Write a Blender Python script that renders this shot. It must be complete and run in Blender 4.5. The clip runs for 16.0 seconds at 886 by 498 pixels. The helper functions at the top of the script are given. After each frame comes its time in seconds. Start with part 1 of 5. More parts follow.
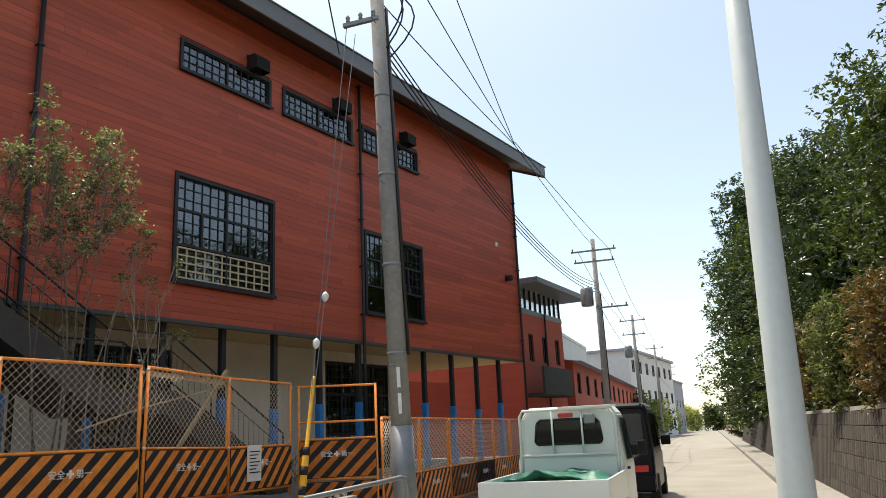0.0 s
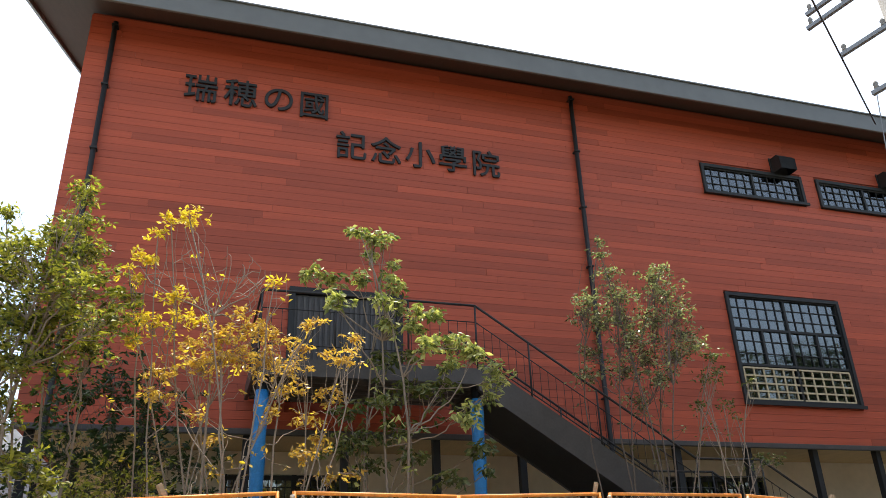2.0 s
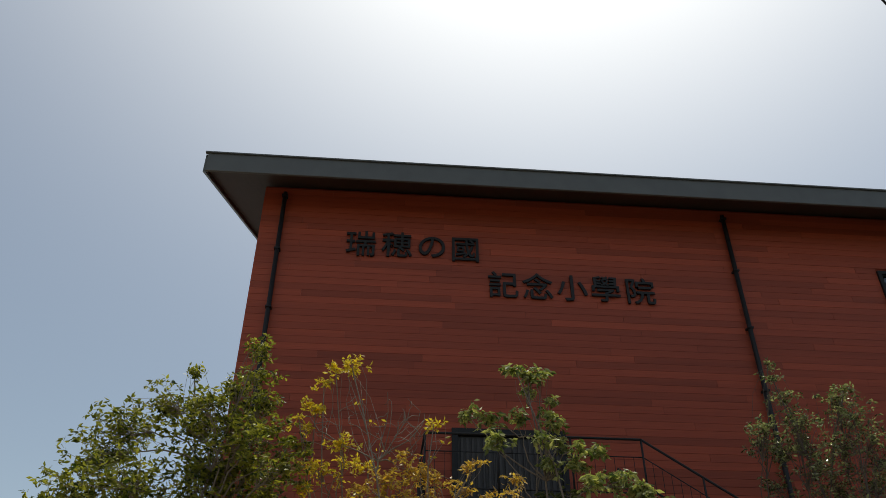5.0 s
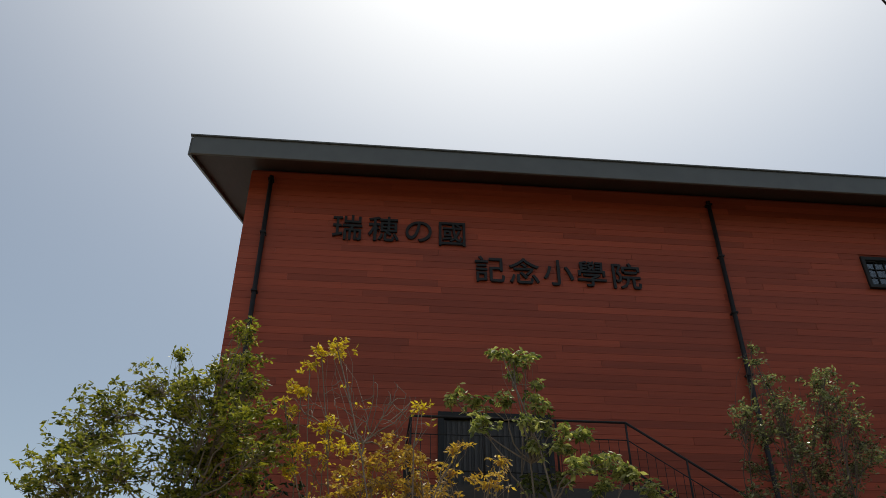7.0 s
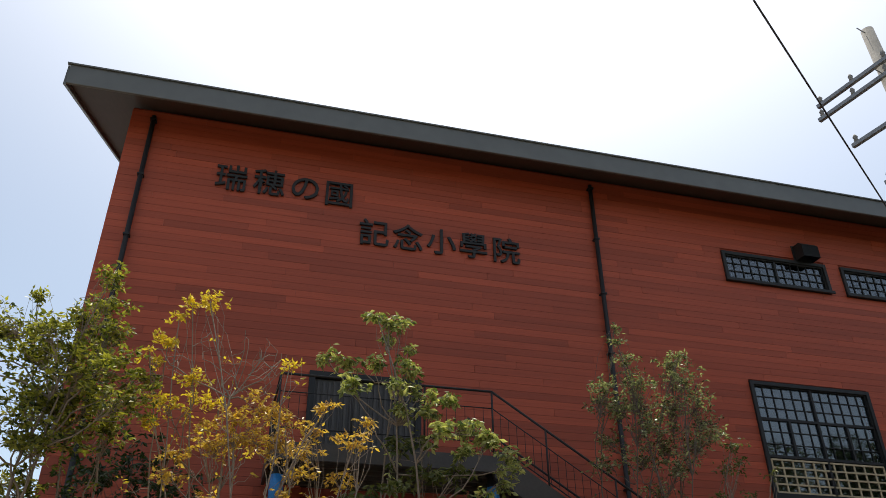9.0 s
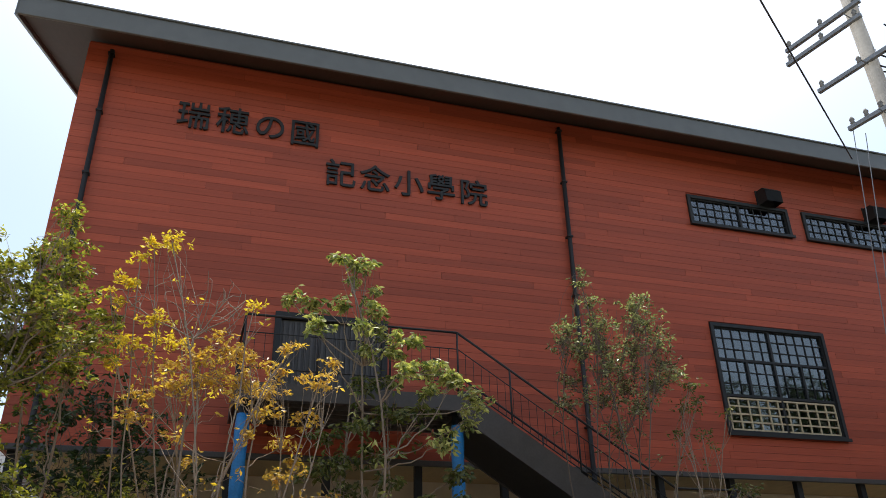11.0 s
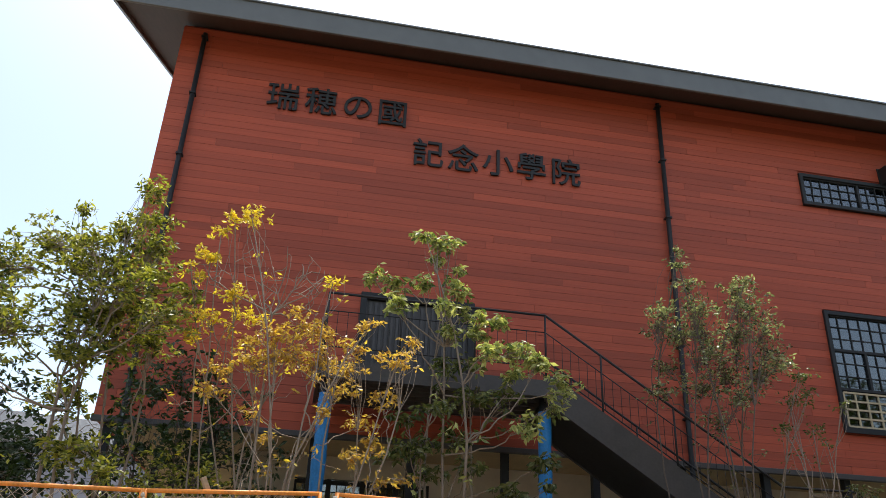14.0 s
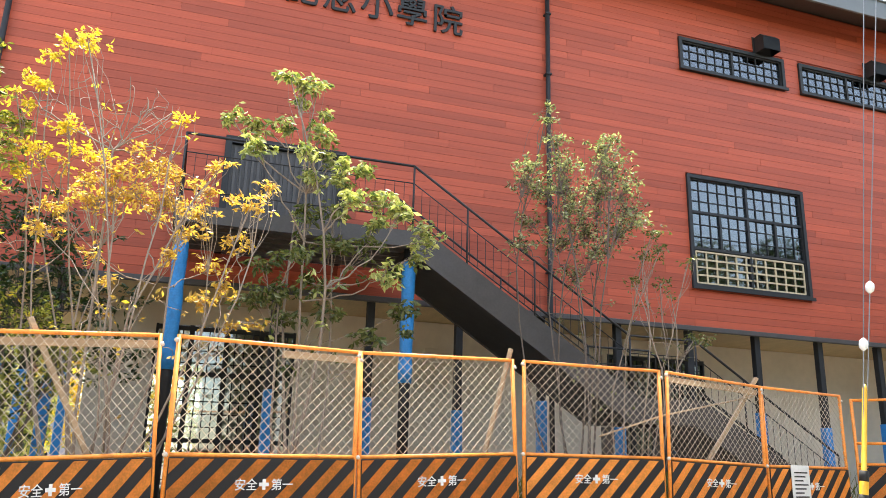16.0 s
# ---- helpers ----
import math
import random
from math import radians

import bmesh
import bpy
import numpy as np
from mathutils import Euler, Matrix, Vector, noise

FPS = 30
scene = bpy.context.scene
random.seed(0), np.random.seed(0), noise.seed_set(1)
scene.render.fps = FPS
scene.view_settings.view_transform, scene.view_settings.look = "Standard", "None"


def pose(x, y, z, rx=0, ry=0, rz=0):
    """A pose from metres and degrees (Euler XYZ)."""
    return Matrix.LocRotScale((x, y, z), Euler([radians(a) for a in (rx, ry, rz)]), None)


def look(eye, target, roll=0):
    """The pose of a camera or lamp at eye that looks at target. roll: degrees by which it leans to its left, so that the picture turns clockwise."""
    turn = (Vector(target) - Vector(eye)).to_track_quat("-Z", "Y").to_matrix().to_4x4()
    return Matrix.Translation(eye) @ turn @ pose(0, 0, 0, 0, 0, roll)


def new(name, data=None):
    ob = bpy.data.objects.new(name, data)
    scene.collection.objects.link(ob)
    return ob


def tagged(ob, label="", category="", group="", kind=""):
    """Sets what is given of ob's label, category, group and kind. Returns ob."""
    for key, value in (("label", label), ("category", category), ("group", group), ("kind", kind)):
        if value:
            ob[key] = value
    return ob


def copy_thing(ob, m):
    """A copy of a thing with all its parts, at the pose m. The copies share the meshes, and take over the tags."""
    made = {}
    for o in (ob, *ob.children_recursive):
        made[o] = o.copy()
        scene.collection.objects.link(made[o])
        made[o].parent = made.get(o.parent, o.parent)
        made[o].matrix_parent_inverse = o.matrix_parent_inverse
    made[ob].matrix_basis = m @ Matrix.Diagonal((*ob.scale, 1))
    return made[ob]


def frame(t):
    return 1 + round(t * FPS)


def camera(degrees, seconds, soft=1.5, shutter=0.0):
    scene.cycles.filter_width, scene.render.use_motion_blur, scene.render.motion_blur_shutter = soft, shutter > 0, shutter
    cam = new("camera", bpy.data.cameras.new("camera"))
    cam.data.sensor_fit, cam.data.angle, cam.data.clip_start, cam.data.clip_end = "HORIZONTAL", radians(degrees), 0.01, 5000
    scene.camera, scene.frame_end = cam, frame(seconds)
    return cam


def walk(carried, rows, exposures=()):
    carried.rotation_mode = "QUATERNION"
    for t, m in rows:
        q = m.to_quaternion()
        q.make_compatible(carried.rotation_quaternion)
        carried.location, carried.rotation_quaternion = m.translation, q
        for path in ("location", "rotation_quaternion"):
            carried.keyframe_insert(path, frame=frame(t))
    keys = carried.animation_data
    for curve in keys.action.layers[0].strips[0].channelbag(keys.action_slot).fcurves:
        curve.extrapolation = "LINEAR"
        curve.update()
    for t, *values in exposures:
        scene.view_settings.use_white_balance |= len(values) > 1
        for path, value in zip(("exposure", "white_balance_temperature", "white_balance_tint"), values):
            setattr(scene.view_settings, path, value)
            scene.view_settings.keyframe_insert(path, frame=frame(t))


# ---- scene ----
cam = camera(59.5, 16.0, soft=0.6)

# seconds, the eye, what it looks at, and the roll in degrees
PATH = [
    (0, (0.066, 0.119, 1.146), (1.718, 1.145, 1.611), -2.7),
    (0.5, (-0.016, 0.063, 1.155), (1.621, 1.116, 1.615), -5.5),
    (1, (0.001, 0.169, 1.193), (1.395, 1.481, 1.773), -6.0),
    (1.5, (0.059, 0.28, 1.167), (1.089, 1.831, 1.897), -4.9),
    (2, (-0.013, 0.28, 1.124), (0.55, 2.013, 1.946), -2.0),
    (2.5, (0.025, 0.168, 1.125), (0.275, 1.913, 2.07), 0.4),
    (3, (-0.03, 0.167, 1.108), (0.132, 1.865, 2.152), 1.1),
    (3.5, (-0.011, 0.128, 1.079), (0.101, 1.781, 2.199), 1.0),
    (4, (0.022, 0.067, 1.068), (0.138, 1.713, 2.198), 0.8),
    (6.5, (0.126, 0.104, 1.049), (0.281, 1.746, 2.18), -0.4),
    (7, (0.102, 0.109, 1.036), (0.268, 1.77, 2.138), -0.2),
    (7.5, (0.121, 0.092, 1.051), (0.306, 1.759, 2.141), 0.1),
    (8, (0.152, 0.076, 1.052), (0.401, 1.752, 2.115), 0.1),
    (8.5, (0.134, 0.094, 1.048), (0.495, 1.751, 2.108), -0.4),
    (9, (0.147, 0.049, 1.03), (0.606, 1.707, 2.05), -0.5),
    (11.5, (0.208, 0.062, 1.049), (0.769, 1.779, 1.907), -1.3),
    (12, (0.216, 0.076, 1.041), (0.761, 1.814, 1.866), -2.2),
    (12.5, (0.205, 0.185, 1.06), (0.716, 1.935, 1.884), -0.6),
    (13, (0.223, 0.31, 1.064), (0.716, 2.051, 1.917), -1.0),
    (13.5, (0.317, 0.393, 1.048), (0.778, 2.149, 1.888), -0.0),
    (14, (0.484, 0.422, 1.078), (0.793, 2.2, 1.939), 2.5),
    (14.5, (0.56, 0.419, 1.05), (0.975, 2.21, 1.835), 2.3),
    (15, (0.597, 0.546, 1.129), (1.106, 2.32, 1.899), 2.1),
    (15.5, (0.782, 0.549, 1.011), (1.364, 2.332, 1.707), 3.2),
    (16, (0.89, 0.576, 1.05), (1.505, 2.404, 1.579), 1.5),
]
EXPOSURES = [(0.0, 0.32, 7000, 8), (0.5, 0.30, 7000, 8), (1.0, 0.30, 7000, 8), (1.5, 0.95, 7000, 8), (2.0, 0.85, 6900, 8), (2.5, 0.05, 6900, 6), (3.0, -0.85, 6900, 4), (3.5, -1.1, 6800, 3), (4.0, -1.0, 6900, 4), (6.5, -0.80, 7000, 5), (7.5, -0.70, 7100, 6), (8.5, -0.35, 7100, 7), (9.0, -0.10, 7000, 8), (11.5, 0.45, 6800, 8), (12.5, 0.62, 6700, 8), (14.0, 0.50, 6700, 8), (14.5, 0.55, 6800, 8), (15.0, 0.70, 6800, 8), (15.5, 0.90, 6800, 8), (16.0, 1.9, 6900, 8)]
walk(cam, [(t, look(eye, to, roll)) for t, eye, to, roll in PATH], EXPOSURES)

# ---- world and sun ----
SUN_EL, SUN_AZ = 71.0, 24.0          # degrees above the horizon; from +y towards +x
world = bpy.data.worlds.new("world")
scene.world = world
world.use_nodes = True
wn = world.node_tree
sky = wn.nodes.new("ShaderNodeTexSky")
sky.sky_type, sky.sun_disc = "NISHITA", False
sky.sun_elevation, sky.sun_rotation = radians(SUN_EL), radians(SUN_AZ)
sky.air_density, sky.dust_density, sky.ozone_density = 1.1, 0.5, 1.0
SUN_WAY = Vector((math.sin(radians(SUN_AZ)) * math.cos(radians(SUN_EL)), math.cos(radians(SUN_AZ)) * math.cos(radians(SUN_EL)), math.sin(radians(SUN_EL))))
haze = wn.nodes.new("ShaderNodeVectorMath")          # an even summer haze over the clear sky
haze.operation = "ADD"
haze.inputs[1].default_value = (1.28, 1.18, 1.02)
wn.links.new(sky.outputs[0], haze.inputs[0])
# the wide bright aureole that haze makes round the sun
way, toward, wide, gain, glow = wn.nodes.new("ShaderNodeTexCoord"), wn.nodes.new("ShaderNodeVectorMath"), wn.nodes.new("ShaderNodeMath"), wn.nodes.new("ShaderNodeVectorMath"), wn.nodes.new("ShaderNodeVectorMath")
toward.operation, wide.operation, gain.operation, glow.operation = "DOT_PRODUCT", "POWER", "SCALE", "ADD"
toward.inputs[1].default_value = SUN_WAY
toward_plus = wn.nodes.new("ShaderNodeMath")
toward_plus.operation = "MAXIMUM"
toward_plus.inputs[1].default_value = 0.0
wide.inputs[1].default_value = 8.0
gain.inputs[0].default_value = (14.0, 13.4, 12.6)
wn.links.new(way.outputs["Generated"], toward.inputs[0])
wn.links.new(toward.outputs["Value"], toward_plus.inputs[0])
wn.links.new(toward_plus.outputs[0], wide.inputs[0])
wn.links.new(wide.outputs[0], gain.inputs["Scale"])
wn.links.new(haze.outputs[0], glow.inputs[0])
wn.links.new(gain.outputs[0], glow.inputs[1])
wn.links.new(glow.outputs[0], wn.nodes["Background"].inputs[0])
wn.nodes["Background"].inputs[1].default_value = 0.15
sun_data = bpy.data.lights.new("sun", "SUN")
sun_data.energy, sun_data.angle, sun_data.color = 4.4, radians(0.55), (1.0, 0.95, 0.87)
sun = new("sun", sun_data)
sun.matrix_world = look(SUN_WAY * 50, (0, 0, 0))


# ---- materials ----
def material(name, colour, rough=0.7, metal=0.0, grain=0.0, scale=8.0, bump=0.0, stretch=(1, 1, 1), per_object=0.0, per_island=0.0, fine=6.0):
    """A painted or mineral surface: colour with noise at two scales, and a fine relief."""
    m = bpy.data.materials.new(name)
    m.use_nodes = True
    n, l = m.node_tree.nodes, m.node_tree.links
    b = n["Principled BSDF"]
    b.inputs["Roughness"].default_value, b.inputs["Metallic"].default_value = rough, metal
    b.inputs["Base Color"].default_value = (*colour, 1)
    if not (grain or bump or per_object or per_island):
        return m
    tc, mp = n.new("ShaderNodeTexCoord"), n.new("ShaderNodeMapping")
    mp.inputs["Scale"].default_value = stretch
    if per_object:
        l.new(n.new("ShaderNodeNewGeometry").outputs["Position"], mp.inputs[0])
    else:
        l.new(tc.outputs["Object"], mp.inputs[0])
    big, small = n.new("ShaderNodeTexNoise"), n.new("ShaderNodeTexNoise")
    big.inputs["Scale"].default_value, small.inputs["Scale"].default_value = scale, scale * fine
    small.inputs["Detail"].default_value = 5
    for k in (big, small):
        l.new(mp.outputs[0], k.inputs["Vector"])
    add = n.new("ShaderNodeMath"); add.operation = "ADD"
    l.new(big.outputs["Fac"], add.inputs[0]); l.new(small.outputs["Fac"], add.inputs[1])
    rng = n.new("ShaderNodeMapRange")
    rng.inputs["From Min"].default_value, rng.inputs["From Max"].default_value = 0.6, 1.4
    rng.inputs["To Min"].default_value, rng.inputs["To Max"].default_value = 1 - grain, 1 + grain
    l.new(add.outputs[0], rng.inputs["Value"])
    value = rng.outputs[0]
    if per_object or per_island:
        src = n.new("ShaderNodeObjectInfo").outputs["Random"] if per_object else n.new("ShaderNodeNewGeometry").outputs["Random Per Island"]
        r2 = n.new("ShaderNodeMapRange")
        a = per_object or per_island
        r2.inputs["To Min"].default_value, r2.inputs["To Max"].default_value = 1 - a, 1 + a
        l.new(src, r2.inputs["Value"])
        mul = n.new("ShaderNodeMath"); mul.operation = "MULTIPLY"
        l.new(value, mul.inputs[0]); l.new(r2.outputs[0], mul.inputs[1])
        value = mul.outputs[0]
    mix = n.new("ShaderNodeVectorMath"); mix.operation = "SCALE"
    mix.inputs[0].default_value = colour
    l.new(value, mix.inputs["Scale"])
    l.new(mix.outputs[0], b.inputs["Base Color"])
    if bump:
        bp = n.new("ShaderNodeBump")
        bp.inputs["Strength"].default_value, bp.inputs["Distance"].default_value = bump, 0.01
        l.new(small.outputs["Fac"], bp.inputs["Height"]); l.new(bp.outputs[0], b.inputs["Normal"])
    return m


def glass(name, gloss, tint=(0.75, 0.8, 0.82), rough=0.02):
    m = bpy.data.materials.new(name)
    m.use_nodes = True
    n, l = m.node_tree.nodes, m.node_tree.links
    n.remove(n["Principled BSDF"])
    t, g, x = n.new("ShaderNodeBsdfTransparent"), n.new("ShaderNodeBsdfGlossy"), n.new("ShaderNodeMixShader")
    t.inputs[0].default_value = (*tint, 1)
    g.inputs["Color"].default_value, g.inputs["Roughness"].default_value = (0.9, 0.93, 0.95, 1), rough
    x.inputs[0].default_value = gloss
    l.new(t.outputs[0], x.inputs[1]); l.new(g.outputs[0], x.inputs[2])
    l.new(x.outputs[0], n["Material Output"].inputs[0])
    return m


def leaf_material(name, colour, second, through_light=0.45, rough=0.42):
    """Leaves that let light through, between two hues leaf by leaf."""
    m = bpy.data.materials.new(name)
    m.use_nodes = True
    n, l = m.node_tree.nodes, m.node_tree.links
    b = n["Principled BSDF"]
    b.inputs["Roughness"].default_value = rough
    geo = n.new("ShaderNodeNewGeometry")
    ramp = n.new("ShaderNodeMix"); ramp.data_type = "RGBA"
    ramp.inputs["A"].default_value, ramp.inputs["B"].default_value = (*colour, 1), (*second, 1)
    l.new(geo.outputs["Random Per Island"], ramp.inputs["Factor"])
    l.new(ramp.outputs["Result"], b.inputs["Base Color"])
    tr, mx, add = n.new("ShaderNodeBsdfTranslucent"), n.new("ShaderNodeMixShader"), n.new("ShaderNodeVectorMath")
    add.operation = "MULTIPLY"
    add.inputs[1].default_value = (1.3, 1.35, 0.75)
    l.new(ramp.outputs["Result"], add.inputs[0]); l.new(add.outputs[0], tr.inputs["Color"])
    mx.inputs[0].default_value = through_light
    l.new(b.outputs[0], mx.inputs[1]); l.new(tr.outputs[0], mx.inputs[2])
    l.new(mx.outputs[0], n["Material Output"].inputs[0])
    return m


RED = (0.40, 0.069, 0.029)
M_BOARD = material("red_stained_board", RED, 0.6, grain=0.16, scale=1.1, bump=0.25, stretch=(0.35, 1, 12), per_object=0.20)
M_BOARD_REST = material("red_stained_boards", RED, 0.6, grain=0.16, scale=1.1, bump=0.25, stretch=(0.35, 1, 12), per_island=0.20)
M_RED_FAR = material("red_wall_paint", (0.42, 0.075, 0.04), 0.75, grain=0.15, scale=0.8, bump=0.1, stretch=(0.6, 0.6, 8))
M_BACKING = material("dark_board_joint", (0.25, 0.043, 0.02), 0.9)
M_ROOF = material("grey_metal_fascia", (0.115, 0.12, 0.118), 0.45, grain=0.12, scale=0.7, bump=0.05)
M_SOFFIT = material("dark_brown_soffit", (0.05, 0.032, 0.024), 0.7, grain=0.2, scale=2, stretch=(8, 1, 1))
M_DARK = material("charcoal_metal", (0.014, 0.014, 0.015), 0.62, grain=0.2, scale=6)
M_STEEL = material("dark_brown_steel", (0.066, 0.058, 0.055), 0.5, grain=0.2, scale=5, bump=0.05)
M_CREAM = material("cream_plaster", (0.66, 0.58, 0.46), 0.85, grain=0.08, scale=1.2, bump=0.15)
M_CEIL = material("tan_soffit_board", (0.64, 0.47, 0.24), 0.75, grain=0.12, scale=1.5, stretch=(4, 1, 1))
M_BLUE = material("blue_protection_sheet", (0.02, 0.22, 0.55), 0.45, grain=0.2, scale=7, bump=0.4)
M_ORANGE = material("orange_enamel", (0.84, 0.28, 0.042), 0.5, grain=0.3, scale=9, bump=0.15)
M_BLACK = material("black_enamel", (0.012, 0.011, 0.011), 0.75, grain=0.2, scale=9)
M_WHITE = material("white_paint", (0.78, 0.78, 0.75), 0.5, grain=0.08, scale=6)
M_WIRE = material("galvanised_wire", (0.62, 0.54, 0.44), 0.45, 0.25, grain=0.15, scale=20)
M_WOOD = material("weathered_timber", (0.42, 0.30, 0.19), 0.8, grain=0.25, scale=3, bump=0.3, stretch=(1, 1, 6))
M_CONCRETE = material("utility_pole_concrete", (0.24, 0.232, 0.22), 0.85, grain=0.22, scale=2.5, bump=0.3)
M_GALV = material("galvanised_steel", (0.22, 0.23, 0.24), 0.45, 0.4, grain=0.15, scale=8)
M_PORC = material("white_porcelain", (0.78, 0.78, 0.76), 0.2)
M_YELLOW = material("yellow_plastic", (0.78, 0.42, 0.03), 0.4, grain=0.15, scale=9)
M_CABLE = material("black_cable", (0.012, 0.012, 0.013), 0.5)
M_LAMP = material("pale_grey_pole_paint", (0.55, 0.60, 0.60), 0.35, grain=0.06, scale=4)
M_ASPHALT = material("pale_worn_asphalt", (0.29, 0.265, 0.22), 0.9, grain=0.22, scale=0.7, bump=0.4, fine=40)
M_KERB = material("kerb_concrete", (0.26, 0.24, 0.205), 0.9, grain=0.25, scale=2, bump=0.4)
M_SOIL = material("dry_soil", (0.17, 0.125, 0.085), 0.95, grain=0.35, scale=1.2, bump=0.6)
# wall blocks: the shade of the overhanging trees is put into this dark colour
M_STONE = material("tree_shaded_block_wall", (0.05, 0.039, 0.028), 0.9, grain=0.35, scale=3, bump=0.5, per_object=0.3)
M_BARK = material("pale_bark", (0.27, 0.21, 0.16), 0.85, grain=0.3, scale=6, bump=0.5, stretch=(3, 3, 1))
M_BARK_D = material("brown_bark", (0.13, 0.10, 0.08), 0.9, grain=0.3, scale=6, bump=0.5, stretch=(3, 3, 1))
M_LATTICE = material("pale_lattice_wood", (0.48, 0.39, 0.25), 0.6, grain=0.2, scale=4)
M_ROOM = material("room_plaster", (0.45, 0.43, 0.40), 0.9, grain=0.08, scale=1)
M_PANE = glass("window_glass", 0.12, (0.6, 0.65, 0.68))
M_BANDGLASS = glass("band_glass", 0.45, (0.8, 0.85, 0.88))
M_CARGLASS = glass("car_glass", 0.03, (0.22, 0.25, 0.27))
M_TRUCK = material("white_car_paint", (0.68, 0.72, 0.68), 0.25, grain=0.04, scale=3)
M_VAN = material("black_car_paint", (0.006, 0.005, 0.009), 0.3)
M_VAN.node_tree.nodes["Principled BSDF"].inputs["Specular IOR Level"].default_value = 0.15
M_TYRE = material("tyre_rubber", (0.02, 0.02, 0.02), 0.85)
M_TAIL = material("red_lamp_plastic", (0.5, 0.02, 0.015), 0.2)
M_TARP = material("green_tarpaulin", (0.02, 0.14, 0.09), 0.5, grain=0.3, scale=5, bump=0.4)
M_FARWHITE = material("far_white_render", (0.62, 0.62, 0.60), 0.8, grain=0.08, scale=0.4)
M_FARGREY = material("far_grey_cladding", (0.30, 0.32, 0.36), 0.7, grain=0.1, scale=0.4)
M_TILE = material("grey_roof_tile", (0.12, 0.13, 0.15), 0.5, grain=0.25, scale=1.5, bump=0.4, stretch=(6, 6, 1))


# ---- building blocks ----
def shape(name, bm, mat, parent=None, label="", at=None):
    me = bpy.data.meshes.new(name)
    bm.normal_update()
    bm.to_mesh(me)
    bm.free()
    for one in (mat if isinstance(mat, (list, tuple)) else [mat]):
        me.materials.append(one)
    ob = new(name, me)
    if at is not None:
        ob.matrix_basis = at
    if parent is not None:
        ob.parent = parent
    return tagged(ob, label)


def part(name, bm, mat, parent, label=""):
    return shape(name, bm, mat, parent, label)


def thing(name, label, category, group="", at=None, kind=""):
    ob = new(name)
    ob.empty_display_size = 0.2
    if at is not None:
        ob.matrix_basis = at
    return tagged(ob, label, category, group, kind)


def block(bm, x0, x1, y0, y1, z0, z1, m=None, mat=0):
    vs = [bm.verts.new((x, y, z)) for z in (z0, z1) for x, y in ((x0, y0), (x1, y0), (x1, y1), (x0, y1))]
    if m is not None:
        for v in vs:
            v.co = m @ v.co
    for q in ((3, 2, 1, 0), (4, 5, 6, 7), (0, 1, 5, 4), (1, 2, 6, 5), (2, 3, 7, 6), (3, 0, 4, 7)):
        bm.faces.new([vs[i] for i in q]).material_index = mat
    return vs


def boxed(x0, x1, y0, y1, z0, z1, bevel=0.0, m=None):
    bm = bmesh.new()
    block(bm, x0, x1, y0, y1, z0, z1, m)
    if bevel:
        bmesh.ops.bevel(bm, geom=list(bm.edges), offset=bevel, segments=2, affect="EDGES", profile=0.6)
    return bm


def tube(bm, points, radius, sides=8, cap=True):
    """A tube through points; radius is one number or one for each point."""
    pts = [Vector(p) for p in points]
    rad = list(radius) if isinstance(radius, (list, tuple)) else [radius] * len(pts)
    rings, side = [], None
    for i, p in enumerate(pts):
        way = (pts[min(i + 1, len(pts) - 1)] - pts[max(i - 1, 0)]).normalized()
        if side is None:
            side = way.cross(Vector((0.31, 0.17, 0.93) if abs(way.z) < 0.9 else (0.93, 0.3, 0.1))).normalized()
        side = (side - way * side.dot(way)).normalized()
        up = way.cross(side)
        rings.append([bm.verts.new(p + rad[i] * (math.cos(a) * side + math.sin(a) * up)) for a in (2 * math.pi * k / sides for k in range(sides))])
    for a, b in zip(rings, rings[1:]):
        for k in range(sides):
            f = bm.faces.new((a[k], a[(k + 1) % sides], b[(k + 1) % sides], b[k]))
            f.smooth = sides > 5
    if cap:
        bm.faces.new(rings[0][::-1])
        bm.faces.new(rings[-1])
    return bm


def tubed(points, radius, sides=8):
    return tube(bmesh.new(), points, radius, sides)


def lathe(profile, sides=16, m=None):
    """A turned body from (radius, z) pairs."""
    bm = bmesh.new()
    rings = []
    for r, z in profile:
        rings.append([bm.verts.new((r * math.cos(2 * math.pi * k / sides), r * math.sin(2 * math.pi * k / sides), z)) for k in range(sides)])
    for a, b in zip(rings, rings[1:]):
        for k in range(sides):
            bm.faces.new((a[k], a[(k + 1) % sides], b[(k + 1) % sides], b[k])).smooth = True
    bm.faces.new(rings[0][::-1]); bm.faces.new(rings[-1])
    if m is not None:
        bm.transform(m)
    return bm


def text_bm(body, size, depth, m):
    """Raised lettering in the built-in font, standing in the xz plane after m."""
    cu = bpy.data.curves.new("lettering", "FONT")
    cu.body, cu.size, cu.extrude, cu.align_x = body, size, depth / 2, "CENTER"
    cu.offset = 0.006 * size
    tmp = new("lettering", cu)
    me = bpy.data.meshes.new_from_object(tmp.evaluated_get(bpy.context.evaluated_depsgraph_get()))
    bpy.data.objects.remove(tmp)
    bm = bmesh.new()
    bm.from_mesh(me)
    bm.transform(m)
    return bm


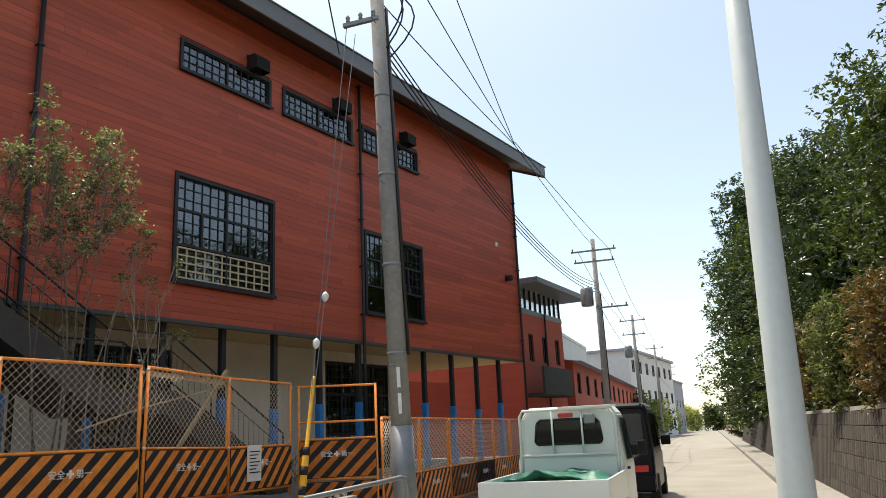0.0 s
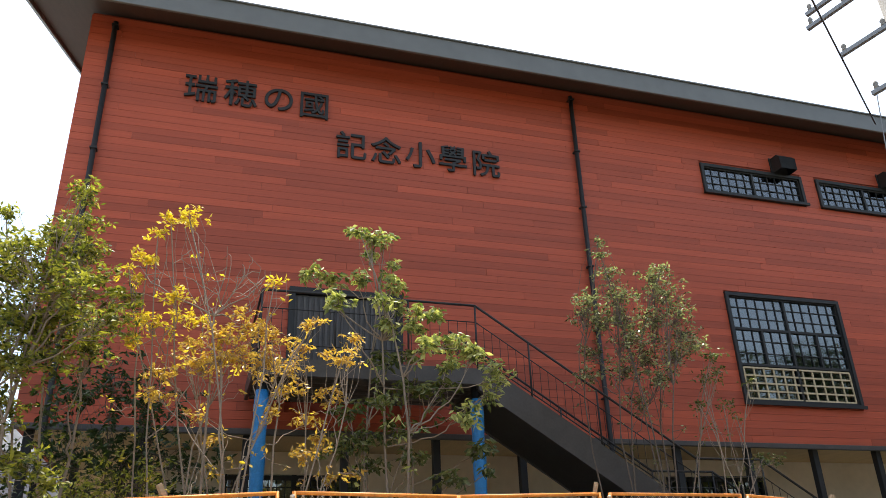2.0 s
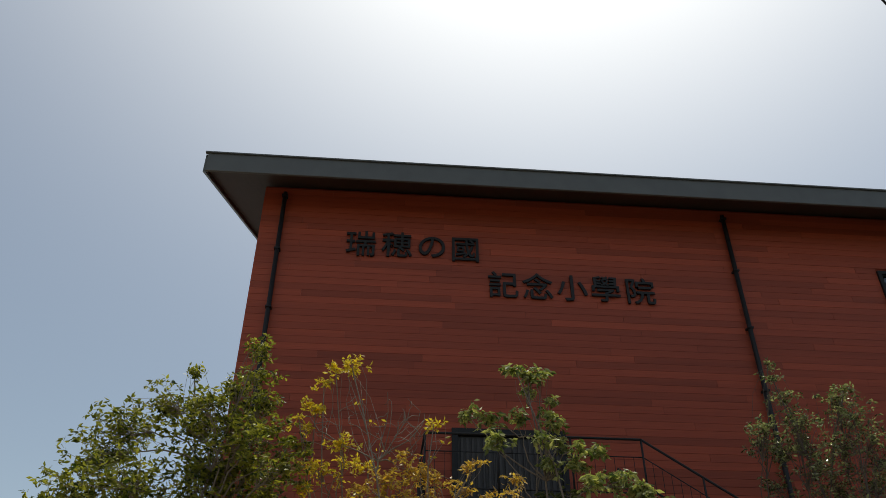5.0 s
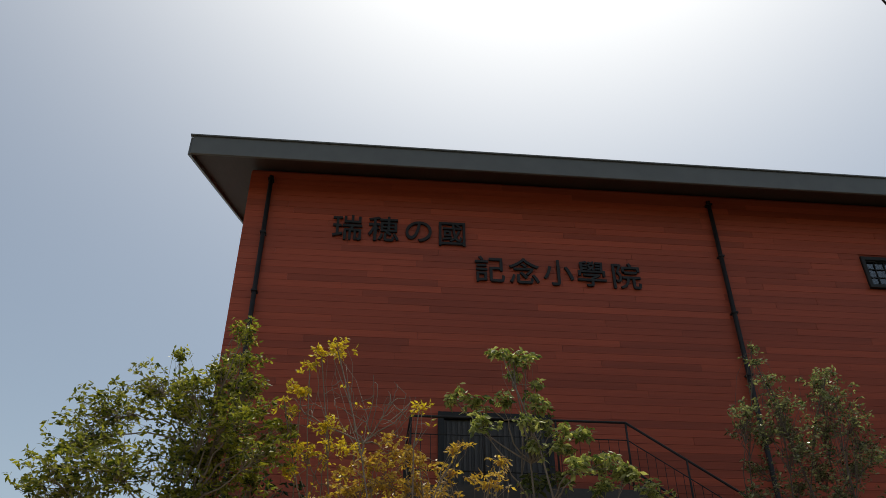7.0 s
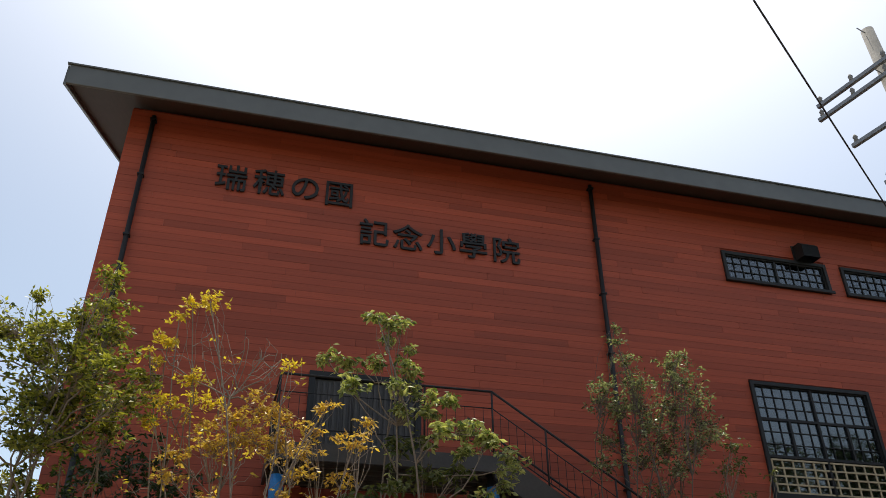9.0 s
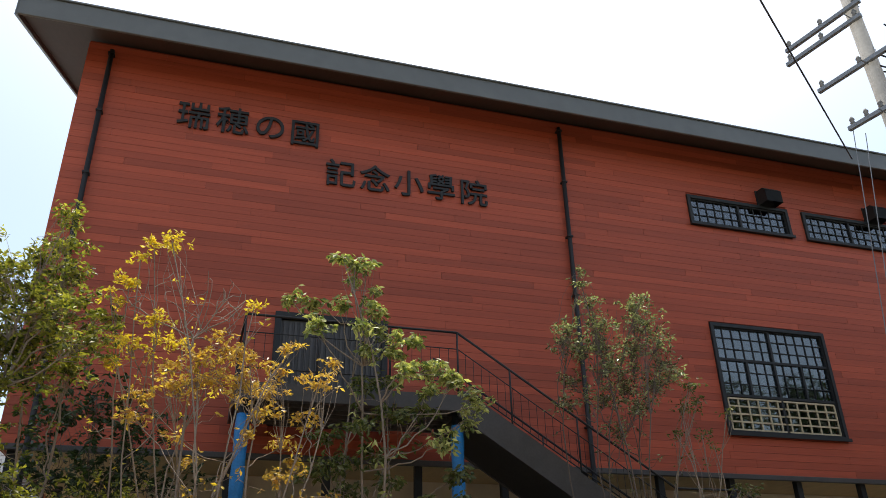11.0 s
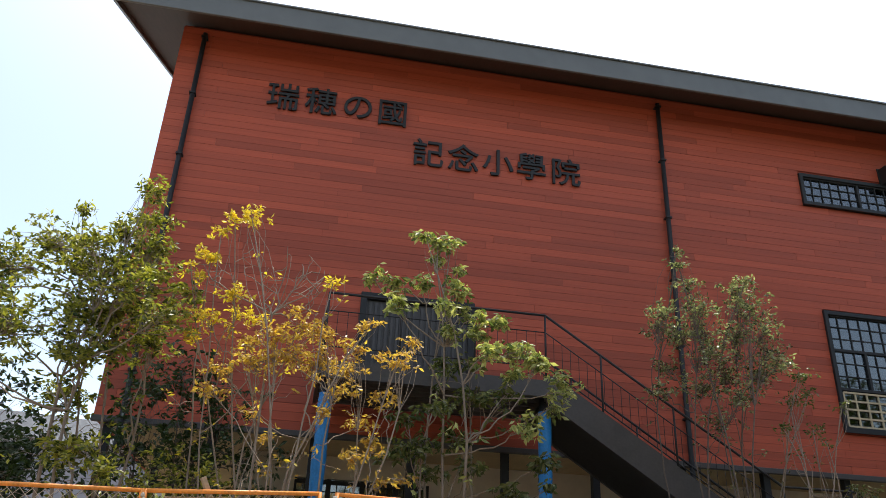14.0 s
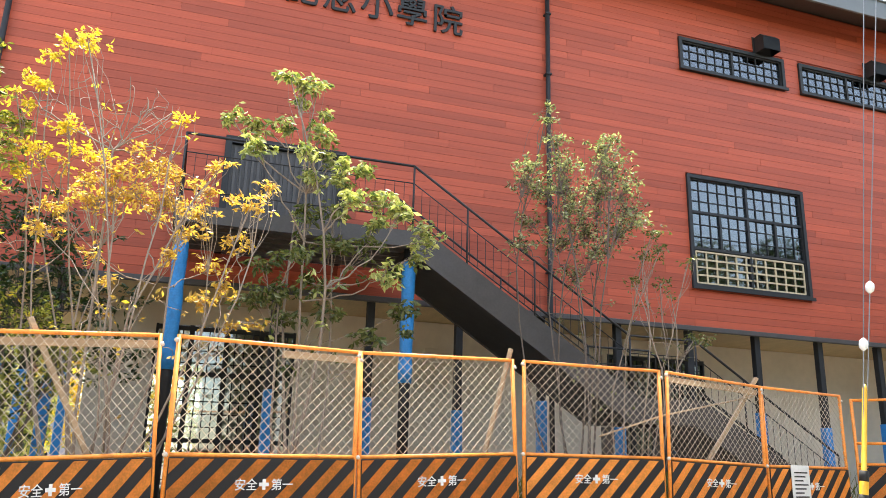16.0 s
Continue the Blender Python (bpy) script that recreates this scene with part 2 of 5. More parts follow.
def pierced(bm, x0, x1, z0, z1, y0, y1, holes):
    """A wall in the xz plane from y0 to y1 with rectangular holes (x0, x1, z0, z1)."""
    xs = sorted({x0, x1, *[v for h in holes for v in h[:2] if x0 < v < x1]})
    zs = sorted({z0, z1, *[v for h in holes for v in h[2:] if z0 < v < z1]})
    for a, b in zip(xs, xs[1:]):
        for c, d in zip(zs, zs[1:]):
            mx, mz = (a + b) / 2, (c + d) / 2
            if not any(h[0] < mx < h[1] and h[2] < mz < h[3] for h in holes):
                block(bm, a, b, y0, y1, c, d)
    bmesh.ops.remove_doubles(bm, verts=list(bm.verts), dist=1e-4)
    return bm


# ---- ground, road ----
RA = radians(90 - 76)                       # the road's way in the plan
RD, RN = Vector((math.cos(RA), math.sin(RA), 0)), Vector((math.sin(RA), -math.cos(RA), 0))   # along it, and to its right
ROAD = Matrix(((RD.x, RN.x, 0, 0), (RD.y, RN.y, 0, 0), (0, 0, 1, 0), (0, 0, 0, 1)))          # u along, v to the right
Z0 = -0.33
tagged(shape("ground", boxed(-900, 900, -900, 900, Z0 - 0.5, Z0 - 0.05), M_SOIL), "dry brown earth ground", "ground", kind="structure")
tagged(shape("road", boxed(-60, 400, -3.4, 1.25, -0.3, 0.0, m=Matrix.Translation((0, 0, Z0)) @ ROAD), M_ASPHALT), "sunlit pale worn asphalt road", "road", kind="structure")
tagged(shape("kerb", boxed(-60, 400, 1.25, 1.40, -0.3, 0.12, m=Matrix.Translation((0, 0, Z0)) @ ROAD), M_KERB), "low concrete kerb beside the road", "kerb", kind="structure")
tagged(shape("pavement", boxed(-60, 400, 1.404, 2.2, -0.3, 0.09, m=Matrix.Translation((0, 0, Z0)) @ ROAD), M_KERB), "narrow concrete pavement below the retaining wall", "pavement", kind="structure")
tagged(shape("gutter", boxed(-60, 400, -5.3, -3.404, -0.3, 0.02, m=Matrix.Translation((0, 0, Z0)) @ ROAD), M_KERB), "concrete gutter strip beside the road", "gutter", kind="structure")
tagged(shape("near_pavement", boxed(-60, 7.5, -0.7, 1.246, -0.3, 0.11, m=Matrix.Translation((0, 0, Z0)) @ ROAD), M_KERB), "wide concrete pavement beside the road", "pavement", kind="structure")
SITE = 0.27
tagged(shape("site_ground", boxed(-45, 11.4, -60, -5.5, -0.4, SITE - Z0, m=Matrix.Translation((0, 0, Z0)) @ ROAD), M_SOIL), "raised earth of the building site", "ground", kind="structure")
tagged(shape("retaining_kerb", boxed(-45, 11.45, -5.496, -5.32, -0.4, SITE - Z0 + 0.03, m=Matrix.Translation((0, 0, Z0)) @ ROAD), M_KERB), "concrete edge holding the raised site", "kerb", kind="structure")
tagged(shape("far_site_ground", boxed(11.5, 300, -90, -5.3, -0.4, 0.06, m=Matrix.Translation((0, 0, Z0)) @ ROAD), M_SOIL), "level earth along the road", "ground", kind="structure")

# ---- the red building ----
WY = 12.3
X0, X1, ZB, ZT = -2.45, 24.6, 3.5, 10.76
WINDOWS = [(9.71, 12.40, 4.28, 6.45), (15.75, 18.43, 4.28, 6.45), (9.72, 12.26, 8.74, 9.39), (12.71, 15.27, 8.74, 9.39), (15.74, 18.36, 8.74, 9.39), (1.27, 3.07, 3.97, 5.80)]
school = thing("school_building", "three-storey building clad in red stained boards", "building", at=pose(0, 0, 0))
part("upper_wall", pierced(bmesh.new(), X0 + 0.01, X1 - 0.01, ZB + 0.02, ZT, WY, WY + 0.2, WINDOWS), M_BACKING, school)
bm = bmesh.new()
block(bm, X0, X0 + 0.2, WY + 0.2, WY + 9.6, ZB, ZT); block(bm, X1 - 0.2, X1, WY + 0.2, WY + 9.6, ZB, ZT); block(bm, X0, X1, WY + 9.6, WY + 9.8, ZB, ZT)
part("end_walls", bm, M_RED_FAR, school, "plain red end and back walls")
part("first_floor", boxed(X0 + 0.1, X1 - 0.1, WY + 0.05, WY + 9.6, ZB - 0.02, ZB + 0.2), M_CEIL, school, "tan boarded underside of the upper floor")
part("upper_floor", boxed(X0 + 0.2, X1 - 0.2, WY + 0.2, WY + 9.6, 7.3, 7.5), M_ROOM, school)
part("room_wall", boxed(X0 + 0.2, X1 - 0.2, WY + 4.0, WY + 4.12, ZB + 0.2, ZT), M_ROOM, school)
part("wall_trim", boxed(X0 - 0.02, X1 + 0.02, WY - 0.06, WY + 0.04, ZB - 0.05, ZB + 0.035, 0.008), M_STEEL, school, "dark strip along the bottom of the boards")
# roof: a gable with its ridge along the front, a deep fascia and sloping verges
PITCH, RIDGE = 0.43, 17.4
part("fascia", boxed(-3.42, 25.7, 11.37, 11.42, 10.33, 10.74, 0.01), M_ROOF, school, "grey metal eaves fascia")
part("eaves_cap", boxed(-3.47, 25.75, 11.34, 11.41, 10.742, 10.77), M_ROOF, school)


def sloped(x0, x1, lo, hi, mat, name, label=""):
    """A slab that follows both roof slopes between two heights at the eaves."""
    bm = bmesh.new()
    back = 2 * RIDGE - 11.42
    sec = [(11.42, lo), (RIDGE, lo + PITCH * (RIDGE - 11.42)), (back, lo), (back, hi), (RIDGE, hi + PITCH * (RIDGE - 11.42)), (11.42, hi)]
    a, b = [bm.verts.new((x0, *p)) for p in sec], [bm.verts.new((x1, *p)) for p in sec]
    for q in ((0, 1, 4, 5), (1, 2, 3, 4)):
        bm.faces.new([a[i] for i in q]); bm.faces.new([b[i] for i in reversed(q)])
    for k in range(6):
        bm.faces.new((a[k], b[k], b[(k + 1) % 6], a[(k + 1) % 6]))
    bmesh.ops.recalc_face_normals(bm, faces=list(bm.faces))
    part(name, bm, mat, school, label)


sloped(-3.47, -3.422, 10.33, 10.745, M_ROOF, "verge")
sloped(25.702, 25.75, 10.33, 10.745, M_ROOF, "verge")
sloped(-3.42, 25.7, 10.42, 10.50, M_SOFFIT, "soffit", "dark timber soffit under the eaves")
sloped(-3.42, 25.7, 10.67, 10.735, M_ROOF, "roof_slope", "grey metal roof")
for x in (X0, X1 - 0.2):
    bm = bmesh.new()
    vs = [bm.verts.new((xx, y, z)) for xx in (x, x + 0.2) for y, z in ((WY + 0.2, ZT), (RIDGE, 10.42 + PITCH * (RIDGE - 11.42)), (22.1, ZT))]
    bm.faces.new(vs[:3]); bm.faces.new(vs[:2:-1])
    for a, b in ((0, 1), (1, 2), (2, 0)):
        bm.faces.new((vs[a], vs[a + 3], vs[b + 3], vs[b]))
    part("gable", bm, M_RED_FAR, school)


def downpipe(x, top, lean=0.0):
    p = tubed([(x, WY - 0.10, top), (x, WY - 0.10, 3.2), (x, WY - 0.10, 0.3)], 0.043, 10)
    pipe = part("downpipe", p, M_DARK, school, "dark round downpipe")
    for k in range(6):
        z = 4.2 + k * 1.25
        if z < top:
            part("pipe_clip", boxed(x - 0.055, x + 0.055, WY - 0.155, WY - 0.02, z, z + 0.03), M_DARK, pipe)


downpipe(-2.04, 10.55); downpipe(6.75, 10.55); downpipe(15.56, 8.62 + 1.9); downpipe(24.5, 10.5)


def grid_window(x0, x1, z0, z1, sashes, lattice=False, category="window"):
    """A dark metal window: frame, meeting rails, and panes between slim glazing bars. sashes: (x0, x1, z0, z1, columns, rows) as fractions."""
    w, h = x1 - x0, z1 - z0
    win = new("window"); win.parent = school
    bm = bmesh.new()
    t = 0.042
    block(bm, x0 - 0.03, x1 + 0.03, WY - 0.07, WY + 0.12, z0 - 0.03, z0 + t); block(bm, x0 - 0.03, x1 + 0.03, WY - 0.07, WY + 0.12, z1 - t, z1 + 0.03)
    block(bm, x0 - 0.03, x0 + t, WY - 0.07, WY + 0.12, z0 + t, z1 - t); block(bm, x1 - t, x1 + 0.03, WY - 0.07, WY + 0.12, z0 + t, z1 - t)
    part("frame", bm, M_DARK, win, "dark metal frame")
    part("sill", boxed(x0 - 0.06, x1 + 0.06, WY - 0.11, WY - 0.075, z0 - 0.05, z0 + 0.01), M_DARK, win)
    for a, b, c, d, nx, nz in sashes:
        sx0, sx1, sz0, sz1 = x0 + t + a * (w - 2 * t), x0 + t + b * (w - 2 * t), z0 + t + c * (h - 2 * t), z0 + t + d * (h - 2 * t)
        bm = bmesh.new()
        e = 0.024
        block(bm, sx0, sx1, WY - 0.03, WY + 0.06, sz0, sz0 + e); block(bm, sx0, sx1, WY - 0.03, WY + 0.06, sz1 - e, sz1)
        block(bm, sx0, sx0 + e, WY - 0.03, WY + 0.06, sz0 + e, sz1 - e); block(bm, sx1 - e, sx1, WY - 0.03, WY + 0.06, sz0 + e, sz1 - e)
        for k in range(1, nx):
            x = sx0 + k * (sx1 - sx0) / nx
            block(bm, x - 0.007, x + 0.007, WY - 0.012, WY + 0.03, sz0 + e, sz1 - e)
        for k in range(1, nz):
            z = sz0 + k * (sz1 - sz0) / nz
            block(bm, sx0 + e, sx1 - e, WY - 0.014, WY + 0.032, z - 0.007, z + 0.007)
        part("sash", bm, M_DARK, win)
        p = part("pane", boxed(sx0 + e, sx1 - e, WY + 0.006, WY + 0.012, sz0 + e, sz1 - e), M_PANE, win)
        p.visible_shadow = False
    if lattice:
        bm = bmesh.new()
        lx0, lx1, lz0, lz1 = x0 + 0.1, x1 - 0.1, z0 + 0.08, z0 + 0.68
        for k in range(12):
            x = lx0 + (lx1 - lx0) * k / 11
            block(bm, x - 0.016, x + 0.016, WY - 0.026, WY - 0.004, lz0, lz1)
        for k in range(5):
            z = lz0 + (lz1 - lz0) * k / 4
            block(bm, lx0, lx1, WY - 0.03, WY - 0.008, z - 0.016, z + 0.016)
        part("lattice", bm, M_LATTICE, win, "cream wooden lattice over the lower panes")
    return win


BIG = [(0.0, 0.5, 0.0, 0.335, 1, 1), (0.5, 1.0, 0.0, 0.335, 1, 1), (0.0, 0.25, 0.335, 0.68, 3, 3), (0.25, 0.5, 0.335, 0.68, 3, 3), (0.5, 0.75, 0.335, 0.68, 3, 3), (0.75, 1.0, 0.335, 0.68, 3, 3), (0.0, 0.5, 0.68, 1.0, 6, 3), (0.5, 1.0, 0.68, 1.0, 6, 3)]
for k in (0, 1):
    grid_window(*WINDOWS[k], BIG, lattice=k == 0)
for k in (2, 3, 4):
    grid_window(*WINDOWS[k], [(0.0, 0.5, 0.0, 1.0, 6, 3), (0.5, 1.0, 0.0, 1.0, 6, 3)])
# the double door on the landing, with upright bars before the glass
door = new("door"); door.parent = school
dx0, dx1, dz0, dz1 = WINDOWS[5]
bm = bmesh.new()
block(bm, dx0 - 0.05, dx1 + 0.05, WY - 0.07, WY + 0.1, dz1 - 0.05, dz1 + 0.06); block(bm, dx0 - 0.05, dx0 + 0.05, WY - 0.07, WY + 0.1, dz0, dz1 - 0.05); block(bm, dx1 - 0.05, dx1 + 0.05, WY - 0.07, WY + 0.1, dz0, dz1 - 0.05)
part("frame", bm, M_DARK, door)
for k in range(2):
    a = dx0 + 0.05 + k * 0.85
    bm = bmesh.new()
    block(bm, a, a + 0.85, WY + 0.0, WY + 0.05, dz0 + 0.02, dz1 - 0.06)
    for j in range(9):
        block(bm, a + 0.05 + j * 0.09, a + 0.09 + j * 0.09, WY - 0.03, WY - 0.001, dz0 + 0.1, dz1 - 0.1)
    part("leaf", bm, M_STEEL, door, "dark slatted door leaf")

# lettering on the wall
sign = thing("wall_sign", "dark raised characters fixed to the red boards", "sign")
for body, x, z in (("瑞", -0.50, 9.46), ("穂", 0.18, 9.47), ("の", 0.85, 9.47), ("國", 1.49, 9.44), ("記", 2.19, 8.68), ("念", 2.84, 8.67), ("小", 3.49, 8.68), ("學", 4.13, 8.69), ("院", 4.79, 8.675)):
    part("character", text_bm(body, 0.60, 0.04, pose(x, WY - 0.06, z - 0.225, 90)), M_DARK, sign)

# ventilation hoods, bell lamp and wall camera
hood = None
for x in (11.78, 14.76, 17.75):
    if hood is None:
        hood = thing("vent_hood", "dark boxy metal ventilation hood on the wall", "vent", "hoods above the upper windows", at=pose(x, WY, 9.56))
        bm = bmesh.new()
        vs = [bm.verts.new(p) for p in ((-0.21, -0.02, -0.14), (0.21, -0.02, -0.14), (0.21, -0.02, 0.22), (-0.21, -0.02, 0.22), (-0.21, -0.32, -0.14), (0.21, -0.32, -0.14), (0.21, -0.32, 0.14), (-0.21, -0.32, 0.14), (-0.21, -0.24, 0.22), (0.21, -0.24, 0.22))]
        for q in ((0, 1, 2, 3), (4, 7, 6, 5), (7, 8, 9, 6), (8, 3, 2, 9), (0, 3, 8, 7, 4), (1, 5, 6, 9, 2)):
            bm.faces.new([vs[i] for i in q])
        bmesh.ops.solidify(bm, geom=list(bm.faces), thickness=0.015)
        part("cover", bm, M_DARK, hood)
        part("flange", boxed(-0.24, 0.24, -0.04, -0.018, -0.17, 0.25), M_DARK, hood)
    else:
        copy_thing(hood, pose(x, WY, 9.56))
lamp = thing("wall_bell", "small white round bell on the red wall", "bell", at=pose(23.06, WY, 7.42))
part("dome", lathe([(0.02, 0), (0.09, 0.02), (0.085, 0.06), (0.04, 0.1), (0.0001, 0.11)], 12, pose(0, -0.02, 0, 90)), M_PORC, lamp)
eye = thing("security_camera", "dark round wall camera", "camera", at=pose(23.7, WY, 6.32))
part("body", lathe([(0.05, 0), (0.1, 0.03), (0.11, 0.22), (0.08, 0.26), (0.0001, 0.27)], 12, pose(0, -0.02, 0, 90)), M_DARK, eye)
part("bracket", boxed(-0.05, 0.05, -0.04, -0.02, -0.12, 0.12), M_DARK, eye)

# ---- open ground floor ----
GY = 13.8                                            # the recessed cream wall
OPEN = [(0.5, 2.75, SITE, 3.1), (8.75, 11.0, SITE, 3.15), (15.9, 18.7, SITE, 3.2)]
part("ground_wall", pierced(bmesh.new(), -0.45, 19.6, SITE - 0.1, ZB - 0.03, GY, GY + 0.15, OPEN), M_CREAM, school, "cream plaster wall of the recessed ground floor")
bm = bmesh.new()
block(bm, -0.45, -0.3, GY + 0.15, 20.5, SITE - 0.1, ZB - 0.03); block(bm, 19.45, 19.6, GY + 0.15, 20.5, SITE - 0.1, ZB - 0.03)
block(bm, -0.45, 1.5, 20.5, 20.65, SITE + 2.9, ZB - 0.03); block(bm, 1.5, 19.6, 20.5, 20.65, SITE - 0.1, ZB - 0.03)
part("ground_rooms", bm, M_ROOM, school)
part("ground_slab", boxed(X0 - 0.2, X1 + 0.2, WY - 0.1, 22.0, -0.1, SITE + 0.04), M_KERB, school, "concrete floor slab")
part("court_wall", boxed(19.7, 30.5, 19.0, 19.2, -0.1, 3.4), M_RED_FAR, school, "red wall behind the open corner")
part("vent_cover", boxed(5.02, 5.42, GY - 0.05, GY - 0.002, 2.75, 3.0, 0.015), M_CREAM, school)
for k, (a, b, c, d) in enumerate(OPEN):
    gd = new("glazed_door"); gd.parent = school
    bm = bmesh.new()
    n = 4
    for j in range(n + 1):
        x = a + (b - a) * j / n
        block(bm, x - 0.04, x + 0.04, GY + 0.02, GY + 0.1, c, d)
    for z in (c + 0.05, c + 1.0, c + 2.05, d - 0.05):
        block(bm, a, b, GY + 0.03, GY + 0.09, z - 0.035, z + 0.035)
    part("frame", bm, M_DARK, gd)
    bm = bmesh.new()
    for j in range(1, n * 4):
        if j % 4:
            x = a + (b - a) * j / (n * 4)
            block(bm, x - 0.008, x + 0.008, GY + 0.045, GY + 0.07, c + 0.05, d - 0.05)
    for j in range(1, 14):
        z = c + (d - c) * j / 14
        block(bm, a, b, GY + 0.044, GY + 0.068, z - 0.008, z + 0.008)
    part("glazing_grid", bm, M_DARK, gd)
    p = part("pane", boxed(a, b, GY + 0.054, GY + 0.058, c, d), glass("door_glass", 0.12) if k == 0 else bpy.data.materials["door_glass"], gd)
    p.visible_shadow = False

for k in range(18):
    x = -2.25 + 1.487 * k
    post = new("column"); post.parent = school
    part("shaft", boxed(x - 0.06, x + 0.06, WY + 0.08, WY + 0.2, SITE, ZB - 0.02, 0.01), M_DARK, post)
    part("blue_wrap", boxed(x - 0.075, x + 0.075, WY + 0.065, WY + 0.215, SITE + 0.05, 1.95 + 0.12 * math.sin(k * 2.3), 0.02), M_BLUE, post, "blue protective sheet taped round the column")
for x, y in ((-2.0, 15.5), (-1.2, 15.5), (-2.0, 17.8), (-1.2, 17.8), (-0.6, 16.6)):
    post = new("column"); post.parent = school
    part("shaft", boxed(x - 0.06, x + 0.06, y, y + 0.12, SITE, ZB - 0.02), M_DARK, post)
    part("blue_wrap", boxed(x - 0.08, x + 0.08, y - 0.02, y + 0.14, SITE + 0.05, 2.6, 0.02), M_BLUE, post)

# ---- outside stair ----
SY0, SY1 = 10.5, 11.75
LX0, LX1, LZ = 0.68, 3.78, 4.07
stair = thing("outdoor_stair", "dark steel stair with a landing and thin railings", "stair")
part("landing", boxed(LX0, LX1, SY0 + 0.05, WY - 0.08, LZ - 0.06, LZ), M_STEEL, stair)
part("landing_beam", boxed(LX0, LX1, SY0, SY0 + 0.05, LZ - 0.17, LZ + 0.06), M_STEEL, stair, "steel edge beam of the landing")
part("side_beam", boxed(LX0 - 0.05, LX0 - 0.002, SY0, WY - 0.08, LZ - 0.12, LZ + 0.13), M_STEEL, stair)
for k in range(6):
    part("joist", boxed(LX0, LX1, SY0 + 0.1 + k * 0.26, SY0 + 0.16 + k * 0.26, LZ - 0.16, LZ - 0.062), M_STEEL, stair)
SLOPE, NT, HALF = 0.635, 21, 12
RISE = (LZ - SITE) / NT
RUN = RISE / SLOPE
MX0 = LX1 + RUN * HALF                                # a short middle landing
MX1 = MX0 + 1.15
BX = MX1 + RUN * (NT - HALF)                          # where the lower flight meets the ground
MZ = LZ - RISE * HALF
for y in (SY0, SY1):
    bm = bmesh.new()
    prof = [(LX1, LZ + 0.13), (LX1 + 0.12, LZ + 0.12), (MX0 + 0.12, MZ + 0.13), (MX1 + 0.1, MZ + 0.13), (BX + 0.1, SITE + 0.2), (BX + 0.1, SITE - 0.02), (BX - 0.4, SITE - 0.02), (MX1 - 0.1, MZ - 0.24), (MX0 - 0.05, MZ - 0.24), (LX1, LZ - 0.25)]
    n = len(prof)
    vs = [bm.verts.new((x, yy, z)) for yy in (y, y + 0.05) for x, z in prof]
    bm.faces.new(vs[:n]); bm.faces.new(vs[n:][::-1])
    for k in range(n):
        bm.faces.new((vs[k], vs[n + k], vs[n + (k + 1) % n], vs[(k + 1) % n]))
    bmesh.ops.recalc_face_normals(bm, faces=list(bm.faces))
    part("stringer", bm, M_STEEL, stair)
for k in range(NT):
    x, z = (LX1 if k < HALF else MX1 - RUN * HALF) + RUN * k, LZ - RISE * (k + 1)
    bm = boxed(x, x + RUN + 0.03, SY0 + 0.05, SY1, z - 0.03, z)
    block(bm, x, x + 0.012, SY0 + 0.05, SY1, z, z + RISE - 0.03)
    part("tread", bm, M_STEEL, stair)
for x0, z0, x1, z1 in ((LX1, LZ - 0.235, MX0 - 0.05, MZ - 0.225), (MX1 - 0.1, MZ - 0.225, BX - 0.4, SITE)):
    bm = bmesh.new()
    f = bm.faces.new([bm.verts.new(p) for p in ((x0, SY0 + 0.05, z0), (x1, SY0 + 0.05, z1), (x1, SY1, z1), (x0, SY1, z0))])
    bmesh.ops.solidify(bm, geom=[f], thickness=0.02)
    part("flight_underside", bm, M_STEEL, stair)
part("middle_landing", boxed(MX0, MX1, SY0 + 0.05, SY1, MZ - 0.06, MZ - 0.002), M_STEEL, stair)


bm = tube(bmesh.new(), [(0, 0, 0), (0, 0, 1)], 0.0045, 5)
BALUSTER = bpy.data.meshes.new("baluster")
bm.to_mesh(BALUSTER)
bm.free()
BALUSTER.materials.append(M_DARK)


def railing(points, posts, height=1.1, bars=12):
    """A railing along points at foot level: top rail, middle rail, bottom rail and thin uprights."""
    pts = [Vector(p) for p in points]
    for h, r in ((height, 0.018), (height * 0.72, 0.008), (0.16, 0.010)):
        part("rail", tubed([p + Vector((0, 0, h)) for p in pts], r, 6), M_DARK, stair)
    for a, b in zip(pts, pts[1:]):
        n = max(1, round((b - a).length * 7))
        for k in range(n):
            o = new("baluster", BALUSTER)
            o.parent = stair
            o.matrix_basis = Matrix.Translation(a.lerp(b, k / n) + Vector((0, 0, 0.16))) @ Matrix.Diagonal((1, 1, height * 0.72 - 0.16, 1))
    for p in posts:
        part("rail_post", tubed([Vector(p) + Vector((0, 0, -0.05)), Vector(p) + Vector((0, 0, height))], 0.015, 6), M_DARK, stair)


yr = SY0 + 0.025


def foot(x):
    """The height of the railing's foot over the stair at x."""
    if x < LX1:
        return LZ + 0.1
    if x < MX0:
        return LZ + 0.1 - (x - LX1) * SLOPE
    return MZ + 0.1 - max(0.0, x - MX1) * SLOPE


